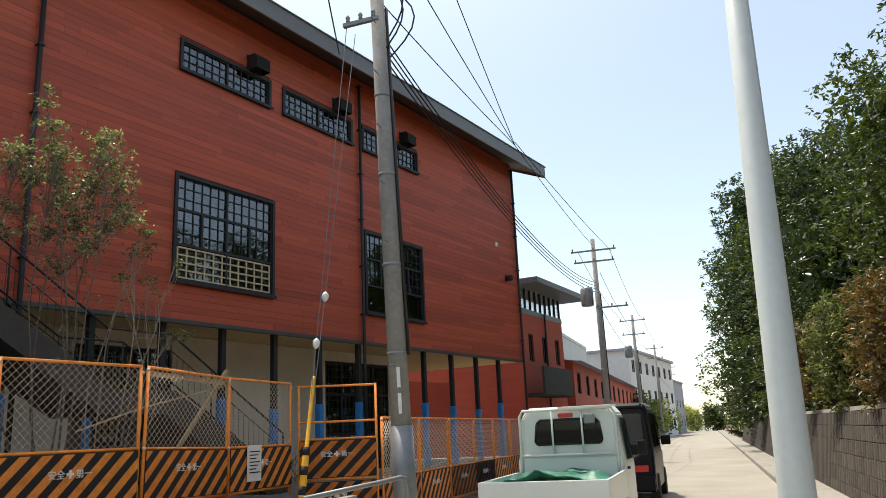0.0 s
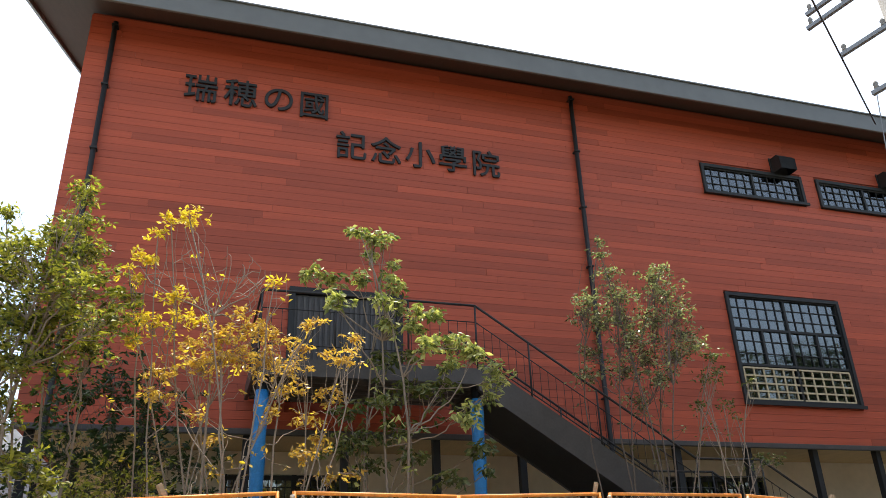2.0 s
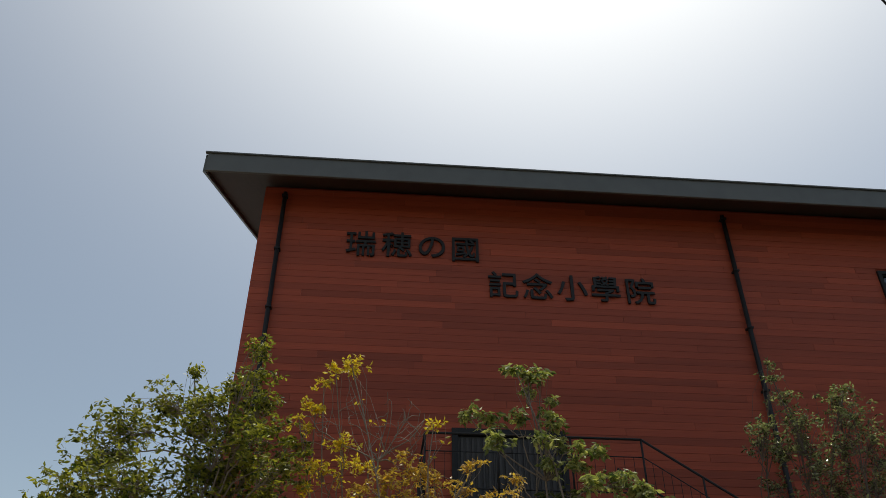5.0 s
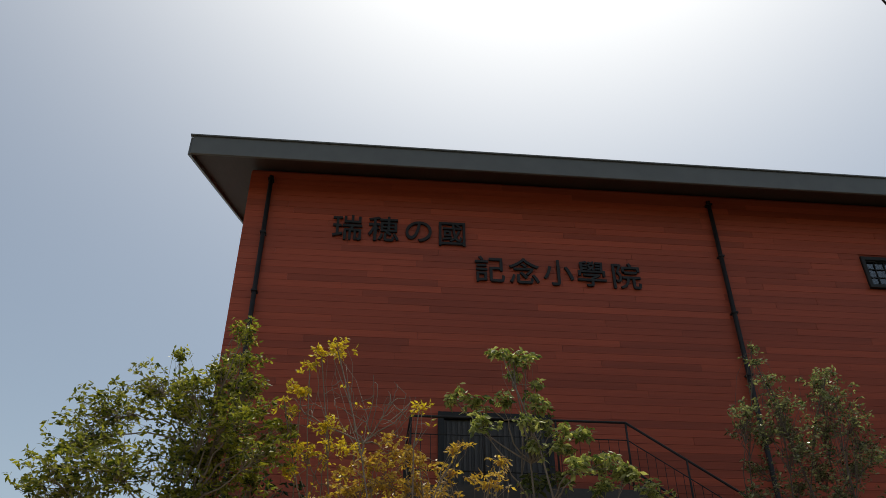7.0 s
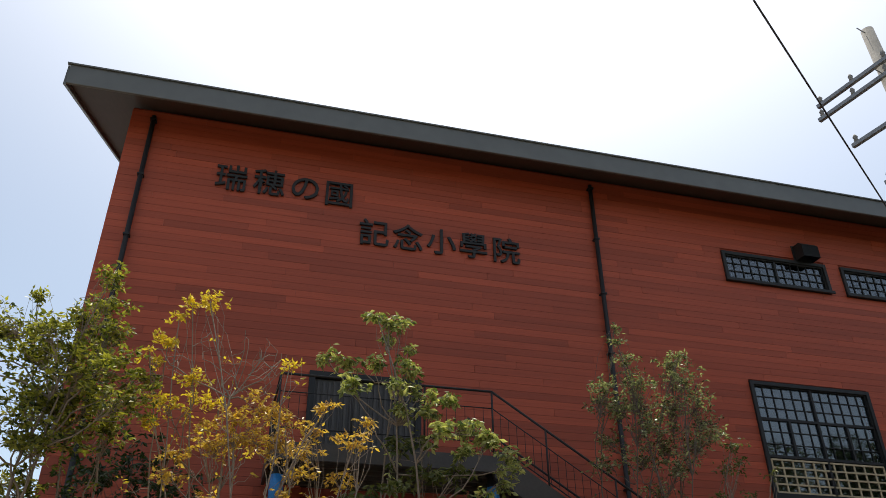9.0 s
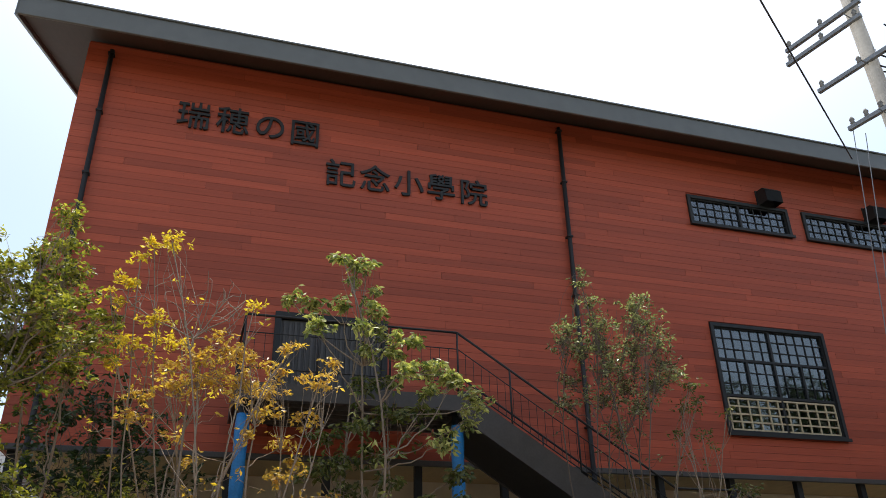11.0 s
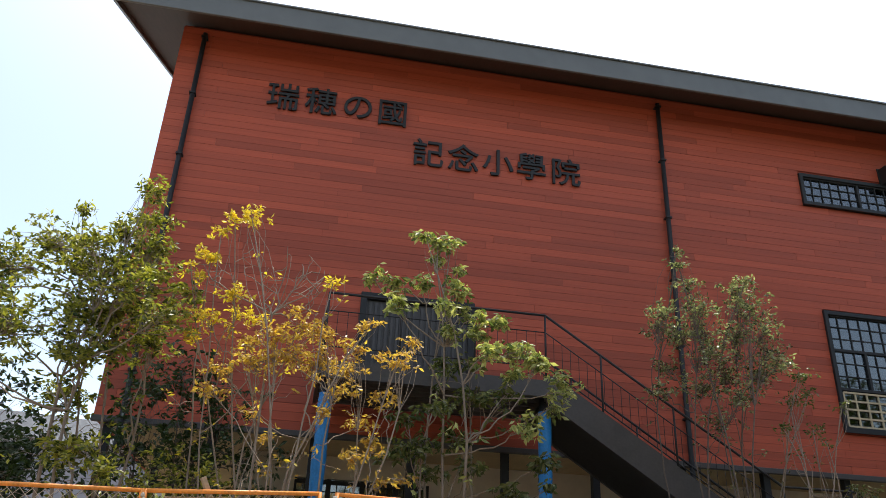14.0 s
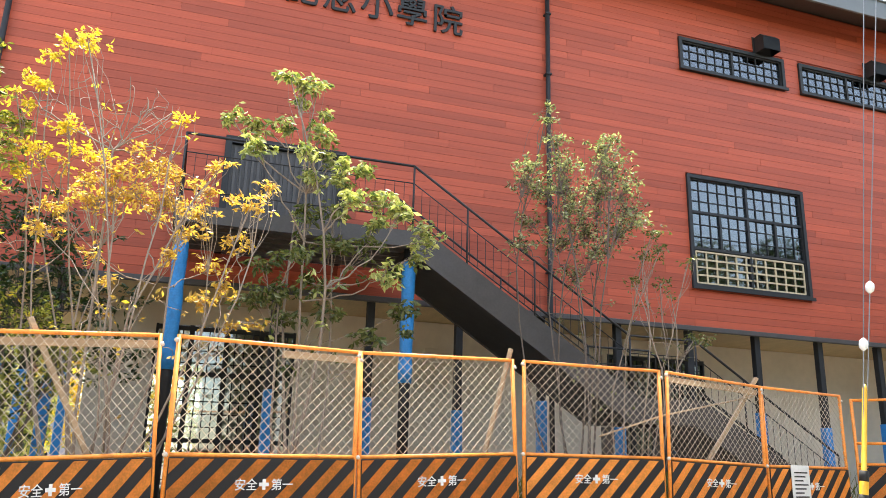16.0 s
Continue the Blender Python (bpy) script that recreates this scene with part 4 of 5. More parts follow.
# yellow tree before the landing, its top half bare
gold = small_tree("yellowing young tree with many thin stems and bare curling twigs", (0.15, 8.45, SITE), 6,
           [(-0.31, 8.32, 5.02, 0.16), (-0.50, 8.47, 5.04, 0.10), (-0.61, 8.38, 4.80, 0.09), (-0.69, 8.50, 4.55, 0.14), (-0.77, 8.51, 4.32, 0.08), (-0.84, 8.23, 4.34, 0.05), (-0.35, 8.21, 4.04, 0.14), (-0.28, 8.62, 3.97, 0.13), (-0.58, 8.33, 3.79, 0.16), (-0.70, 8.32, 3.59, 0.10), (-0.07, 8.70, 3.97, 0.08), (0.66, 8.44, 4.39, 0.09)],
           L_GOLD, M_BARK, 12, 100, 8, 0.066, -0.05, 0.013, squash=0.5, odd=30)
rng = random.Random(4)
bm = bmesh.new()
o = gold.matrix_basis.translation
FORK = Vector((0.05, 8.45, 3.95)) - o
for tip, r in (((0.12, 8.40, 4.75), 0.010), ((-0.35, 8.45, 4.95), 0.010), ((0.62, 8.44, 4.38), 0.011), ((0.55, 8.50, 4.55), 0.008), ((-0.75, 8.45, 4.45), 0.010), ((0.30, 8.40, 4.55), 0.008)):
    main = branch(bm, rng, FORK, Vector(tip) - o, r, 0.003, 0.22)
    for j in range(5):
        branch(bm, rng, main[2 + j % 4], main[3 + j % 3] + rand_dir(rng, 0.4) * rng.uniform(0.15, 0.3), 0.005, 0.002, 0.5, 5)
branch(bm, rng, Vector((0, 0, 0)), FORK, 0.018, 0.011, 0.05)
part("limb", bm, M_BARK, gold, "bare curling pale limb")
small_tree("amber-leaved young tree with many thin stems", (0.42, 8.5, SITE), 9,
           [(0.37, 8.34, 3.83, 0.18), (0.12, 8.26, 3.64, 0.17), (0.66, 8.44, 3.79, 0.17), (0.31, 8.29, 3.47, 0.20), (-0.03, 8.24, 3.34, 0.20), (0.59, 8.44, 3.44, 0.20), (0.90, 8.75, 3.50, 0.18), (-0.20, 8.68, 3.65, 0.15), (-0.40, 8.66, 3.34, 0.12), (-0.41, 8.33, 3.04, 0.12), (1.00, 8.52, 3.69, 0.12), (0.88, 8.37, 3.15, 0.12), (0.72, 8.30, 2.90, 0.09), (1.10, 8.26, 3.87, 0.10), (1.42, 8.33, 3.52, 0.16), (1.62, 8.76, 3.89, 0.10), (1.29, 8.70, 3.21, 0.12), (1.12, 8.68, 2.91, 0.10), (1.23, 8.68, 2.68, 0.12), (1.06, 8.32, 2.47, 0.10), (1.35, 8.39, 2.27, 0.07), (1.60, 8.58, 2.35, 0.07), (-0.02, 8.64, 2.94, 0.07), (0.14, 8.71, 2.68, 0.06)],
           L_YELLOW, M_BARK, 13, 115, 7, 0.068, 0.3, 0.013, squash=0.6, odd=60)
# broad-leaved tree before the door
small_tree("young broad-leaved evergreen with drooping pale leaf tufts", (2.05, 9.4, SITE), 3,
           [(1.81, 9.49, 5.65, 0.09), (2.00, 9.57, 5.57, 0.11), (2.19, 9.61, 5.59, 0.10), (2.04, 9.71, 5.38, 0.08), (1.18, 9.57, 5.04, 0.10), (1.49, 9.70, 5.00, 0.13), (1.47, 9.07, 4.49, 0.12), (1.81, 9.38, 4.88, 0.10), (2.31, 9.71, 5.29, 0.06), (2.27, 9.50, 4.94, 0.13), (2.41, 9.68, 4.71, 0.09), (2.05, 9.13, 4.51, 0.10), (2.17, 9.38, 4.28, 0.10), (2.53, 9.22, 4.50, 0.08), (2.76, 9.43, 4.53, 0.10), (2.50, 9.45, 4.33, 0.11), (2.63, 9.06, 3.99, 0.12), (3.00, 9.20, 4.06, 0.15), (3.27, 9.25, 3.98, 0.13), (3.09, 9.69, 3.95, 0.13), (3.69, 9.59, 3.78, 0.15), (3.08, 9.16, 3.17, 0.13), (3.53, 9.61, 3.51, 0.08)],
           L_PALE, M_BARK, 14, 90, 11, 0.105, 0.55, 0.024, squash=0.8, odd=25)
small_tree("lower drooping branches of a young evergreen", (2.2, 9.5, SITE), 3,
           [(2.48, 9.71, 4.05, 0.12), (2.19, 9.72, 3.98, 0.14), (2.46, 9.49, 3.53, 0.14), (2.59, 9.33, 3.50, 0.11), (2.08, 9.15, 3.27, 0.13), (1.75, 9.61, 3.25, 0.14), (1.89, 9.48, 2.91, 0.15), (2.31, 9.68, 3.07, 0.14), (1.57, 9.41, 2.83, 0.13), (2.00, 9.69, 2.64, 0.12), (2.51, 9.34, 2.70, 0.11), (3.42, 9.71, 2.85, 0.16), (3.00, 9.66, 2.46, 0.14), (3.44, 9.44, 2.54, 0.08), (2.97, 9.53, 3.63, 0.11)],
           L_SMALL, M_BARK, 15, 62, 9, 0.115, 0.6, 0.016, squash=0.7, odd=40)
# thin small-leaved tree by the downpipe
small_tree("slender young tree with small glossy leaves", (5.75, 9.5, SITE), 7,
           [(5.32, 9.38, 5.79, 0.07), (5.27, 9.26, 5.52, 0.08), (5.57, 9.61, 5.39, 0.15), (4.99, 9.20, 4.78, 0.17), (5.04, 9.53, 4.70, 0.13), (5.23, 9.41, 4.55, 0.17), (5.50, 9.19, 4.89, 0.18), (5.57, 9.51, 4.68, 0.18), (5.55, 9.18, 4.28, 0.20), (6.19, 9.45, 5.32, 0.17), (6.19, 9.20, 5.36, 0.10), (6.21, 9.21, 4.96, 0.21), (6.58, 9.45, 4.81, 0.15), (6.75, 9.73, 4.58, 0.20), (6.53, 9.24, 4.25, 0.14), (6.00, 9.31, 4.58, 0.21), (5.96, 9.59, 4.15, 0.21), (6.61, 9.81, 4.26, 0.22), (5.13, 9.55, 4.15, 0.14), (4.97, 9.43, 3.79, 0.13), (5.74, 9.83, 4.01, 0.18), (5.87, 9.18, 3.73, 0.17), (5.84, 9.75, 3.56, 0.14)],
           L_GLINT, M_BARK_D, 16, 210, 6, 0.062, 0.1, 0.014, squash=0.9, odd=60)
small_tree("thin pale-stemmed shrub with few leaves", (6.55, 9.4, SITE), 8,
           [(6.81, 9.26, 4.12, 0.14), (7.17, 9.63, 3.99, 0.12), (7.34, 9.21, 3.77, 0.08), (7.07, 9.50, 3.51, 0.10), (7.01, 9.19, 3.26, 0.06), (6.49, 9.27, 3.42, 0.08), (7.67, 9.65, 2.77, 0.11), (7.57, 9.26, 2.71, 0.08), (6.76, 9.47, 3.86, 0.11)],
           L_SMALL, M_BARK, 17, 120, 6, 0.06, 0.3, 0.011, odd=40)
# shaded evergreens close to the building
small_tree("dark evergreen shrub in the building's shade", (-1.1, 11.0, SITE), 4,
           [(-1.1, 11.0, 3.9, 0.35), (-0.6, 11.0, 3.5, 0.45), (-1.6, 11.0, 3.6, 0.4), (-0.9, 11.0, 2.9, 0.5), (-1.7, 11.0, 2.8, 0.5), (-0.2, 11.0, 2.8, 0.4), (-0.7, 11.0, 2.2, 0.5), (-1.7, 11.0, 2.0, 0.5), (0.1, 11.0, 2.2, 0.35)],
           L_DARK, M_BARK_D, 18, 52, 8, 0.10, 0.3, 0.02, "shrub")
small_tree("low green shrub behind the fence", (-0.9, 9.6, SITE), 4,
           [(-0.6, 9.6, 2.35, 0.35), (-1.2, 9.6, 2.2, 0.4), (-0.2, 9.6, 2.0, 0.3), (-0.9, 9.6, 1.7, 0.4), (-1.6, 9.5, 1.7, 0.4)],
           L_GREEN, M_BARK_D, 19, 90, 7, 0.07, 0.2, 0.014, "shrub")
for k, (x, y) in enumerate(((-3.2, 22.5), (-1.0, 24.0), (1.5, 25.0), (4.2, 24.5))):
    small_tree("sunlit yellow-green tree seen through the open ground floor", (x, y, SITE), 4,
               [(x + 0.9 * math.sin(j * 2.4 + k), y, 1.0 + 0.42 * j, 0.85) for j in range(7)], L_GOLD if k % 2 else L_PALE, M_BARK, 30 + k, 22, 9, 0.17, 0.2, 0.05)

small_tree("dense shaded green tree behind the fence", (-3.6, 9.8, SITE), 4,
           [(-3.2, 9.8, 3.1, 0.45), (-3.9, 9.8, 2.9, 0.45), (-4.7, 9.8, 2.4, 0.5), (-3.7, 9.8, 2.3, 0.55), (-4.6, 9.8, 1.8, 0.6), (-2.8, 9.8, 2.3, 0.45), (-5.4, 9.8, 1.9, 0.5), (-4.0, 9.8, 1.5, 0.6), (-3.0, 9.8, 1.5, 0.5), (-5.2, 9.8, 1.3, 0.6)],
           L_DARK, M_BARK, 41, 150, 8, 0.095, 0.2, 0.022)
small_tree("dark evergreen shrub beside the building's corner", (-3.4, 12.2, SITE), 4,
           [(-3.3, 12.2, 2.9, 0.5), (-4.2, 12.2, 2.6, 0.6), (-3.4, 12.2, 2.0, 0.5), (-4.4, 12.2, 1.7, 0.6), (-5.3, 12.2, 2.3, 0.6), (-3.6, 12.2, 1.2, 0.5)],
           L_DARK, M_BARK_D, 42, 90, 9, 0.12, 0.3, 0.02, "shrub")

# weeds along the fence foot
weeds = LeafBed()
rng = random.Random(8)
for _ in range(2600):
    k = rng.choice((3.2, 4.4, 5.0, 5.1, 3.0, 1.9, -0.6))
    p = F1 + FD * (1.835 * k + rng.gauss(0, 0.45)) + Vector((0, 0.25 + rng.random() * 0.5, -0.02))
    way = (rand_dir(rng) + Vector((0, 0, 1.6))).normalized()
    weeds.leaf(p + Vector((0, 0, rng.random() * 0.5)), way, way.cross(rand_dir(rng)).normalized(), rng.uniform(0.15, 0.5), 0.022)
me = bpy.data.meshes.new("weeds")
me.from_pydata([tuple(p) for p in weeds.v], [], weeds.f)
me.materials.append(L_GRASS)
tagged(new("weeds", me), "thin green weeds at the fence foot", "weeds", kind="stuff")


def woods_tree(u, v, height, radius, leaf, seed, tufts=900, length=0.26, label="tall dense dark-green roadside tree above the wall", low=1.2):
    """A tall roadside tree: trunk, limbs, and a dense uneven crown down to the wall's top."""
    rng = random.Random(seed)
    c = RD * u + RN * v
    t = thing("tree", label, "tree", "trees above the wall", at=pose(c.x, c.y, 1.0))
    wood, bed = bmesh.new(), LeafBed()
    branch(wood, rng, Vector((0, 0, -0.6)), Vector((0.2, 0.1, height - 2.2)), 0.2, 0.04, 0.02)
    lobes = []
    for k in range(16):
        f = k / 15
        z = low - 1.0 + f * (height - low - 0.6)
        r = radius * (0.62 + 0.38 * math.sin(math.pi * (0.25 + 0.62 * f)))
        a = k * 2.4 + seed
        lobes.append((Vector((math.cos(a) * r * 0.55, math.sin(a) * r * 0.55, z)), r * rng.uniform(0.42, 0.62)))
        branch(wood, rng, Vector((0, 0, z * 0.7)), lobes[-1][0], 0.05, 0.015, 0.1)
    for p, r in lobes:
        for _ in range(tufts // 16):
            d = rand_dir(rng, 0.1)
            rosette(bed, rng, p + d * r * rng.uniform(0.55, 1.05), 9, length, 0.3, length)
        for _ in range(330):
            way = rand_dir(rng)
            bed.leaf(p + rand_dir(rng) * r * rng.uniform(0.1, 0.6), way, way.cross(rand_dir(rng)).normalized(), r * 0.2, r * 0.11, 0.15)
    part("trunk", wood, M_BARK_D, t)
    bed.finish("crown", leaf, t)
    return t


for k, (u, v, h, r) in enumerate(((11.5, 6.4, 10.2, 3.4), (17.5, 6.2, 9.8, 3.6), (24.5, 5.8, 10.0, 3.8), (32.0, 5.2, 11.2, 3.9), (40.0, 4.6, 11.8, 4.0), (48.0, 4.4, 12.2, 4.1))):
    woods_tree(u, v, h, r, L_WOODS if k % 2 else L_DARK, 50 + k, 6800 if k < 3 else 4200, 0.15 if k < 3 else 0.23)
for k, (u, v, h, r) in enumerate(((4, 7.5, 9.6, 3.3), (-4, 8.0, 9.8, 3.5), (-12, 8.0, 8.0, 3.6), (-21, 8.0, 9.0, 4.0))):
    woods_tree(u, v, h, r, L_WOODS, 70 + k, 900, 0.36)
for k, (u, v) in enumerate(((60, 4.2), (70, 4.6), (82, 3.8))):
    woods_tree(u, v, 4.2, 2.6, L_PALE if k == 1 else L_WOODS, 80 + k, 400, 0.35, "light green roadside bush beyond the trees", 0.6)
for k, (u, v) in enumerate(((14.2, 3.25), (18.0, 3.1), (22.0, 2.95))):
    woods_tree(u, v, 3.8, 1.2, L_RUST if k != 1 else L_SMALL, 90 + k, 900, 0.12, "rusty brown shrub above the wall" if k != 1 else "grey-green shrub above the wall", 1.7)

# ---- the block retaining wall, leaning back ----
wall = thing("retaining_wall", "grey-brown concrete block retaining wall with slanting joints", "wall", kind="structure")
LEAN = Matrix.Translation((0, 0, Z0)) @ ROAD @ pose(0, 2.14, 0.0, -14)
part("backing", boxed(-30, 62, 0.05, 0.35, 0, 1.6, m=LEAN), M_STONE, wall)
part("coping", boxed(-30, 62, -0.03, 0.4, 1.6, 1.68, m=LEAN), M_KERB, wall)
earth = bmesh.new()
block(earth, -60, 150, 2.62, 40, 0.5, 1.50, Matrix.Translation((0, 0, Z0)) @ ROAD)
tagged(shape("bank", earth, M_SOIL), "shaded earth bank above the wall", "bank", kind="structure")

# ---- the lorry and the van ahead ----
def wheel(parent, x, y, r=0.27, w=0.15):
    m = pose(x, y, r, 90)
    t = part("wheel", lathe([(r * 0.62, -w / 2), (r * 0.95, -w / 2), (r, -w / 3), (r, w / 3), (r * 0.95, w / 2), (r * 0.62, w / 2)], 24, m), M_TYRE, parent)
    part("rim", lathe([(0.03, -w / 2 - 0.01), (r * 0.6, -w / 2 + 0.005), (r * 0.62, w / 2), (0.03, w / 2 - 0.02)], 20, m), M_GALV, t)


def loft(sections, close=True):
    """A body lofted through closed sections of equal length, with its ends filled."""
    bm = bmesh.new()
    rings = [[bm.verts.new(p) for p in s] for s in sections]
    n = len(rings[0])
    for a, b in zip(rings, rings[1:]):
        for k in range(n):
            bm.faces.new((a[k], a[(k + 1) % n], b[(k + 1) % n], b[k]))
    bm.faces.new(rings[0][::-1]); bm.faces.new(rings[-1])
    bmesh.ops.recalc_face_normals(bm, faces=list(bm.faces))
    return bm


def body_ring(x, hw, top_hw, z0, zb, z1, rnd=0.12):
    """A car's cross-section at x: sill, belt line, roof with rounded shoulders."""
    return [(x, -hw, z0), (x, -hw, zb), (x, -top_hw, z1 - rnd), (x, -top_hw + rnd * 0.8, z1), (x, top_hw - rnd * 0.8, z1), (x, top_hw, z1 - rnd), (x, hw, zb), (x, hw, z0)]


RDEG = 14.0
tp = RD * 10.8 - RN * 1.9
truck = thing("pickup_truck", "small white pickup truck with a folded green sheet on its bed", "truck", at=pose(tp.x, tp.y, Z0, 0, 0, RDEG))
bm = loft([body_ring(0.0, 0.70, 0.62, 0.45, 1.0, 1.74), body_ring(0.06, 0.72, 0.64, 0.35, 1.0, 1.77), body_ring(0.8, 0.73, 0.65, 0.3, 1.0, 1.77), body_ring(1.1, 0.73, 0.62, 0.3, 1.0, 1.66), body_ring(1.45, 0.70, 0.60, 0.3, 0.95, 1.0, 0.05)])
bmesh.ops.bevel(bm, geom=list(bm.edges), offset=0.018, segments=2, affect="EDGES")
part("cab", bm, M_TRUCK, truck)
bm = bmesh.new()
ring = [(-0.42, 1.28), (0.42, 1.28), (0.45, 1.32), (0.42, 1.55), (0.37, 1.60), (-0.37, 1.60), (-0.42, 1.55), (-0.45, 1.32)]
f = bm.faces.new([bm.verts.new((-0.018 - 0.0 * z, y, z)) for y, z in ring])
bmesh.ops.solidify(bm, geom=[f], thickness=0.012)
rw = part("rear_window", bm, M_CARGLASS, truck)
bm = bmesh.new()
for (a, b), (c, d) in zip(ring, ring[1:] + ring[:1]):
    tube(bm, [(-0.02, a, b), (-0.02, c, d)], 0.016, 6)
part("rubber_seal", bm, M_BLACK, rw)
for s in (-1, 1):
    bm = bmesh.new()
    f = bm.faces.new([bm.verts.new((x, s * y, z)) for x, y, z in ((0.22, 0.729, 1.04), (1.05, 0.735, 1.04), (0.92, 0.672, 1.58), (0.25, 0.672, 1.60))])
    bmesh.ops.solidify(bm, geom=[f], thickness=0.01 * s)
    part("side_window", bm, M_CARGLASS, truck)
    part("door_handle", boxed(0.2, 0.34, s * 0.735 - 0.015, s * 0.735 + 0.015, 0.92, 0.95, 0.005), M_BLACK, truck)
    mir = part("wing_mirror", boxed(1.12, 1.18, s * 0.86 - 0.065, s * 0.86 + 0.065, 1.06, 1.27, 0.02), M_BLACK, truck)
    part("mirror_arm", tubed([(1.16, s * 0.7, 1.0), (1.15, s * 0.84, 1.08)], 0.015, 6), M_BLACK, mir)
part("bed_floor", boxed(-1.95, -0.05, -0.69, 0.69, 0.58, 0.64), M_TRUCK, truck)
for s in (-1, 1):
    part("side_gate", boxed(-1.95, -0.05, s * 0.71 - 0.02, s * 0.71 + 0.02, 0.60, 0.93, 0.01), M_TRUCK, truck)
part("tailgate", boxed(-1.99, -1.95, -0.73, 0.73, 0.60, 0.93, 0.01), M_TRUCK, truck)
part("head_board", boxed(-0.06, -0.03, -0.69, 0.69, 0.60, 1.10, 0.006), M_TRUCK, truck)
bm = bmesh.new()
tube(bm, [(-0.07, -0.64, 0.64), (-0.07, -0.64, 1.66), (-0.07, -0.60, 1.73), (-0.07, 0.60, 1.73), (-0.07, 0.64, 1.66), (-0.07, 0.64, 0.64)], 0.02, 8)
tube(bm, [(-0.07, -0.64, 1.14), (-0.07, 0.64, 1.14)], 0.02, 8)
for y in (-0.20, 0.20):
    tube(bm, [(-0.07, y, 1.14), (-0.07, y, 1.73)], 0.015, 8)
part("guard_frame", bm, M_TRUCK, truck, "white tubular guard frame")
part("guard_plank", boxed(-0.11, -0.03, -0.68, 0.10, 1.74, 1.765, 0.005), M_WHITE, truck)
part("high_stop_lamp", boxed(-0.03, 0.0, -0.08, 0.12, 1.63, 1.68, 0.006), M_TAIL, truck)
part("work_lamp", boxed(-0.15, -0.05, -0.38, -0.24, 1.53, 1.66, 0.02), M_GALV, truck)
for s in (-1, 1):
    part("tail_lamp", boxed(-2.0, -1.96, s * 0.6 - 0.09, s * 0.6 + 0.09, 0.45, 0.56, 0.006), M_TAIL, truck)
part("chassis", boxed(-1.9, 1.2, -0.4, 0.4, 0.3, 0.57), M_BLACK, truck)
for x in (-1.2, 0.75):
    for s in (-1, 1):
        wheel(truck, x, s * 0.64)
sheet = thing("tarpaulin", "crumpled green tarpaulin with pale folds on the truck bed", "tarpaulin", at=truck.matrix_basis.copy())
bm = bmesh.new()
bmesh.ops.create_grid(bm, x_segments=34, y_segments=26, size=0.5)
for v in bm.verts:
    x, y = v.co.x * 1.2 - 0.75, v.co.y * 1.36
    h = noise.noise(Vector((x * 3.2, y * 3.2, 1.7))) * 0.10 + noise.noise(Vector((x * 8, y * 8, 4.0))) * 0.04
    v.co = Vector((x, y, 0.90 + h + 0.05 * math.cos(y * 4)))
for f in bm.faces:
    f.smooth = True
bmesh.ops.solidify(bm, geom=list(bm.faces), thickness=0.012)
part("sheet", bm, M_TARP, sheet)
part("load", boxed(-1.3, -0.2, -0.6, 0.6, 0.642, 0.84, 0.03), M_WOOD, sheet, "boxes under the sheet")

vp = RD * 15.6 - RN * 1.87
van = thing("minivan", "tall black minivan parked ahead of the truck", "van", at=pose(vp.x, vp.y, Z0, 0, 0, RDEG))
bm = loft([body_ring(0.0, 0.72, 0.66, 0.35, 0.95, 1.82, 0.1), body_ring(0.08, 0.74, 0.68, 0.25, 0.95, 1.9, 0.1), body_ring(1.8, 0.74, 0.68, 0.25, 0.95, 1.92, 0.1), body_ring(2.5, 0.74, 0.64, 0.25, 0.95, 1.82, 0.1), body_ring(3.0, 0.73, 0.6, 0.25, 0.95, 1.1, 0.05), body_ring(3.4, 0.66, 0.55, 0.3, 0.7, 0.8, 0.05)])
bmesh.ops.bevel(bm, geom=list(bm.edges), offset=0.03, segments=3, affect="EDGES")
part("body", bm, M_VAN, van)
part("rear_window", boxed(-0.012, 0.004, -0.58, 0.58, 1.12, 1.70, 0.004), M_CARGLASS, van)
part("rear_wiper", tubed([(-0.03, 0.05, 1.1), (-0.03, 0.4, 1.2)], 0.01, 5), M_BLACK, van)
part("spoiler", boxed(-0.12, 0.12, -0.6, 0.6, 1.80, 1.85, 0.015), M_VAN, van)
part("lamp_bar", boxed(-0.02, 0.02, -0.62, 0.30, 0.62, 0.74, 0.01), M_TAIL, van, "red lamp bar")
part("number_plate", boxed(-0.025, -0.003, 0.34, 0.60, 0.56, 0.74, 0.004), M_YELLOW, van, "plain yellow plate")
part("badge", boxed(-0.02, -0.003, -0.4, -0.2, 0.90, 0.94, 0.004), M_GALV, van)
part("rear_bumper", boxed(-0.06, 0.1, -0.72, 0.72, 0.28, 0.56, 0.03), M_VAN, van)
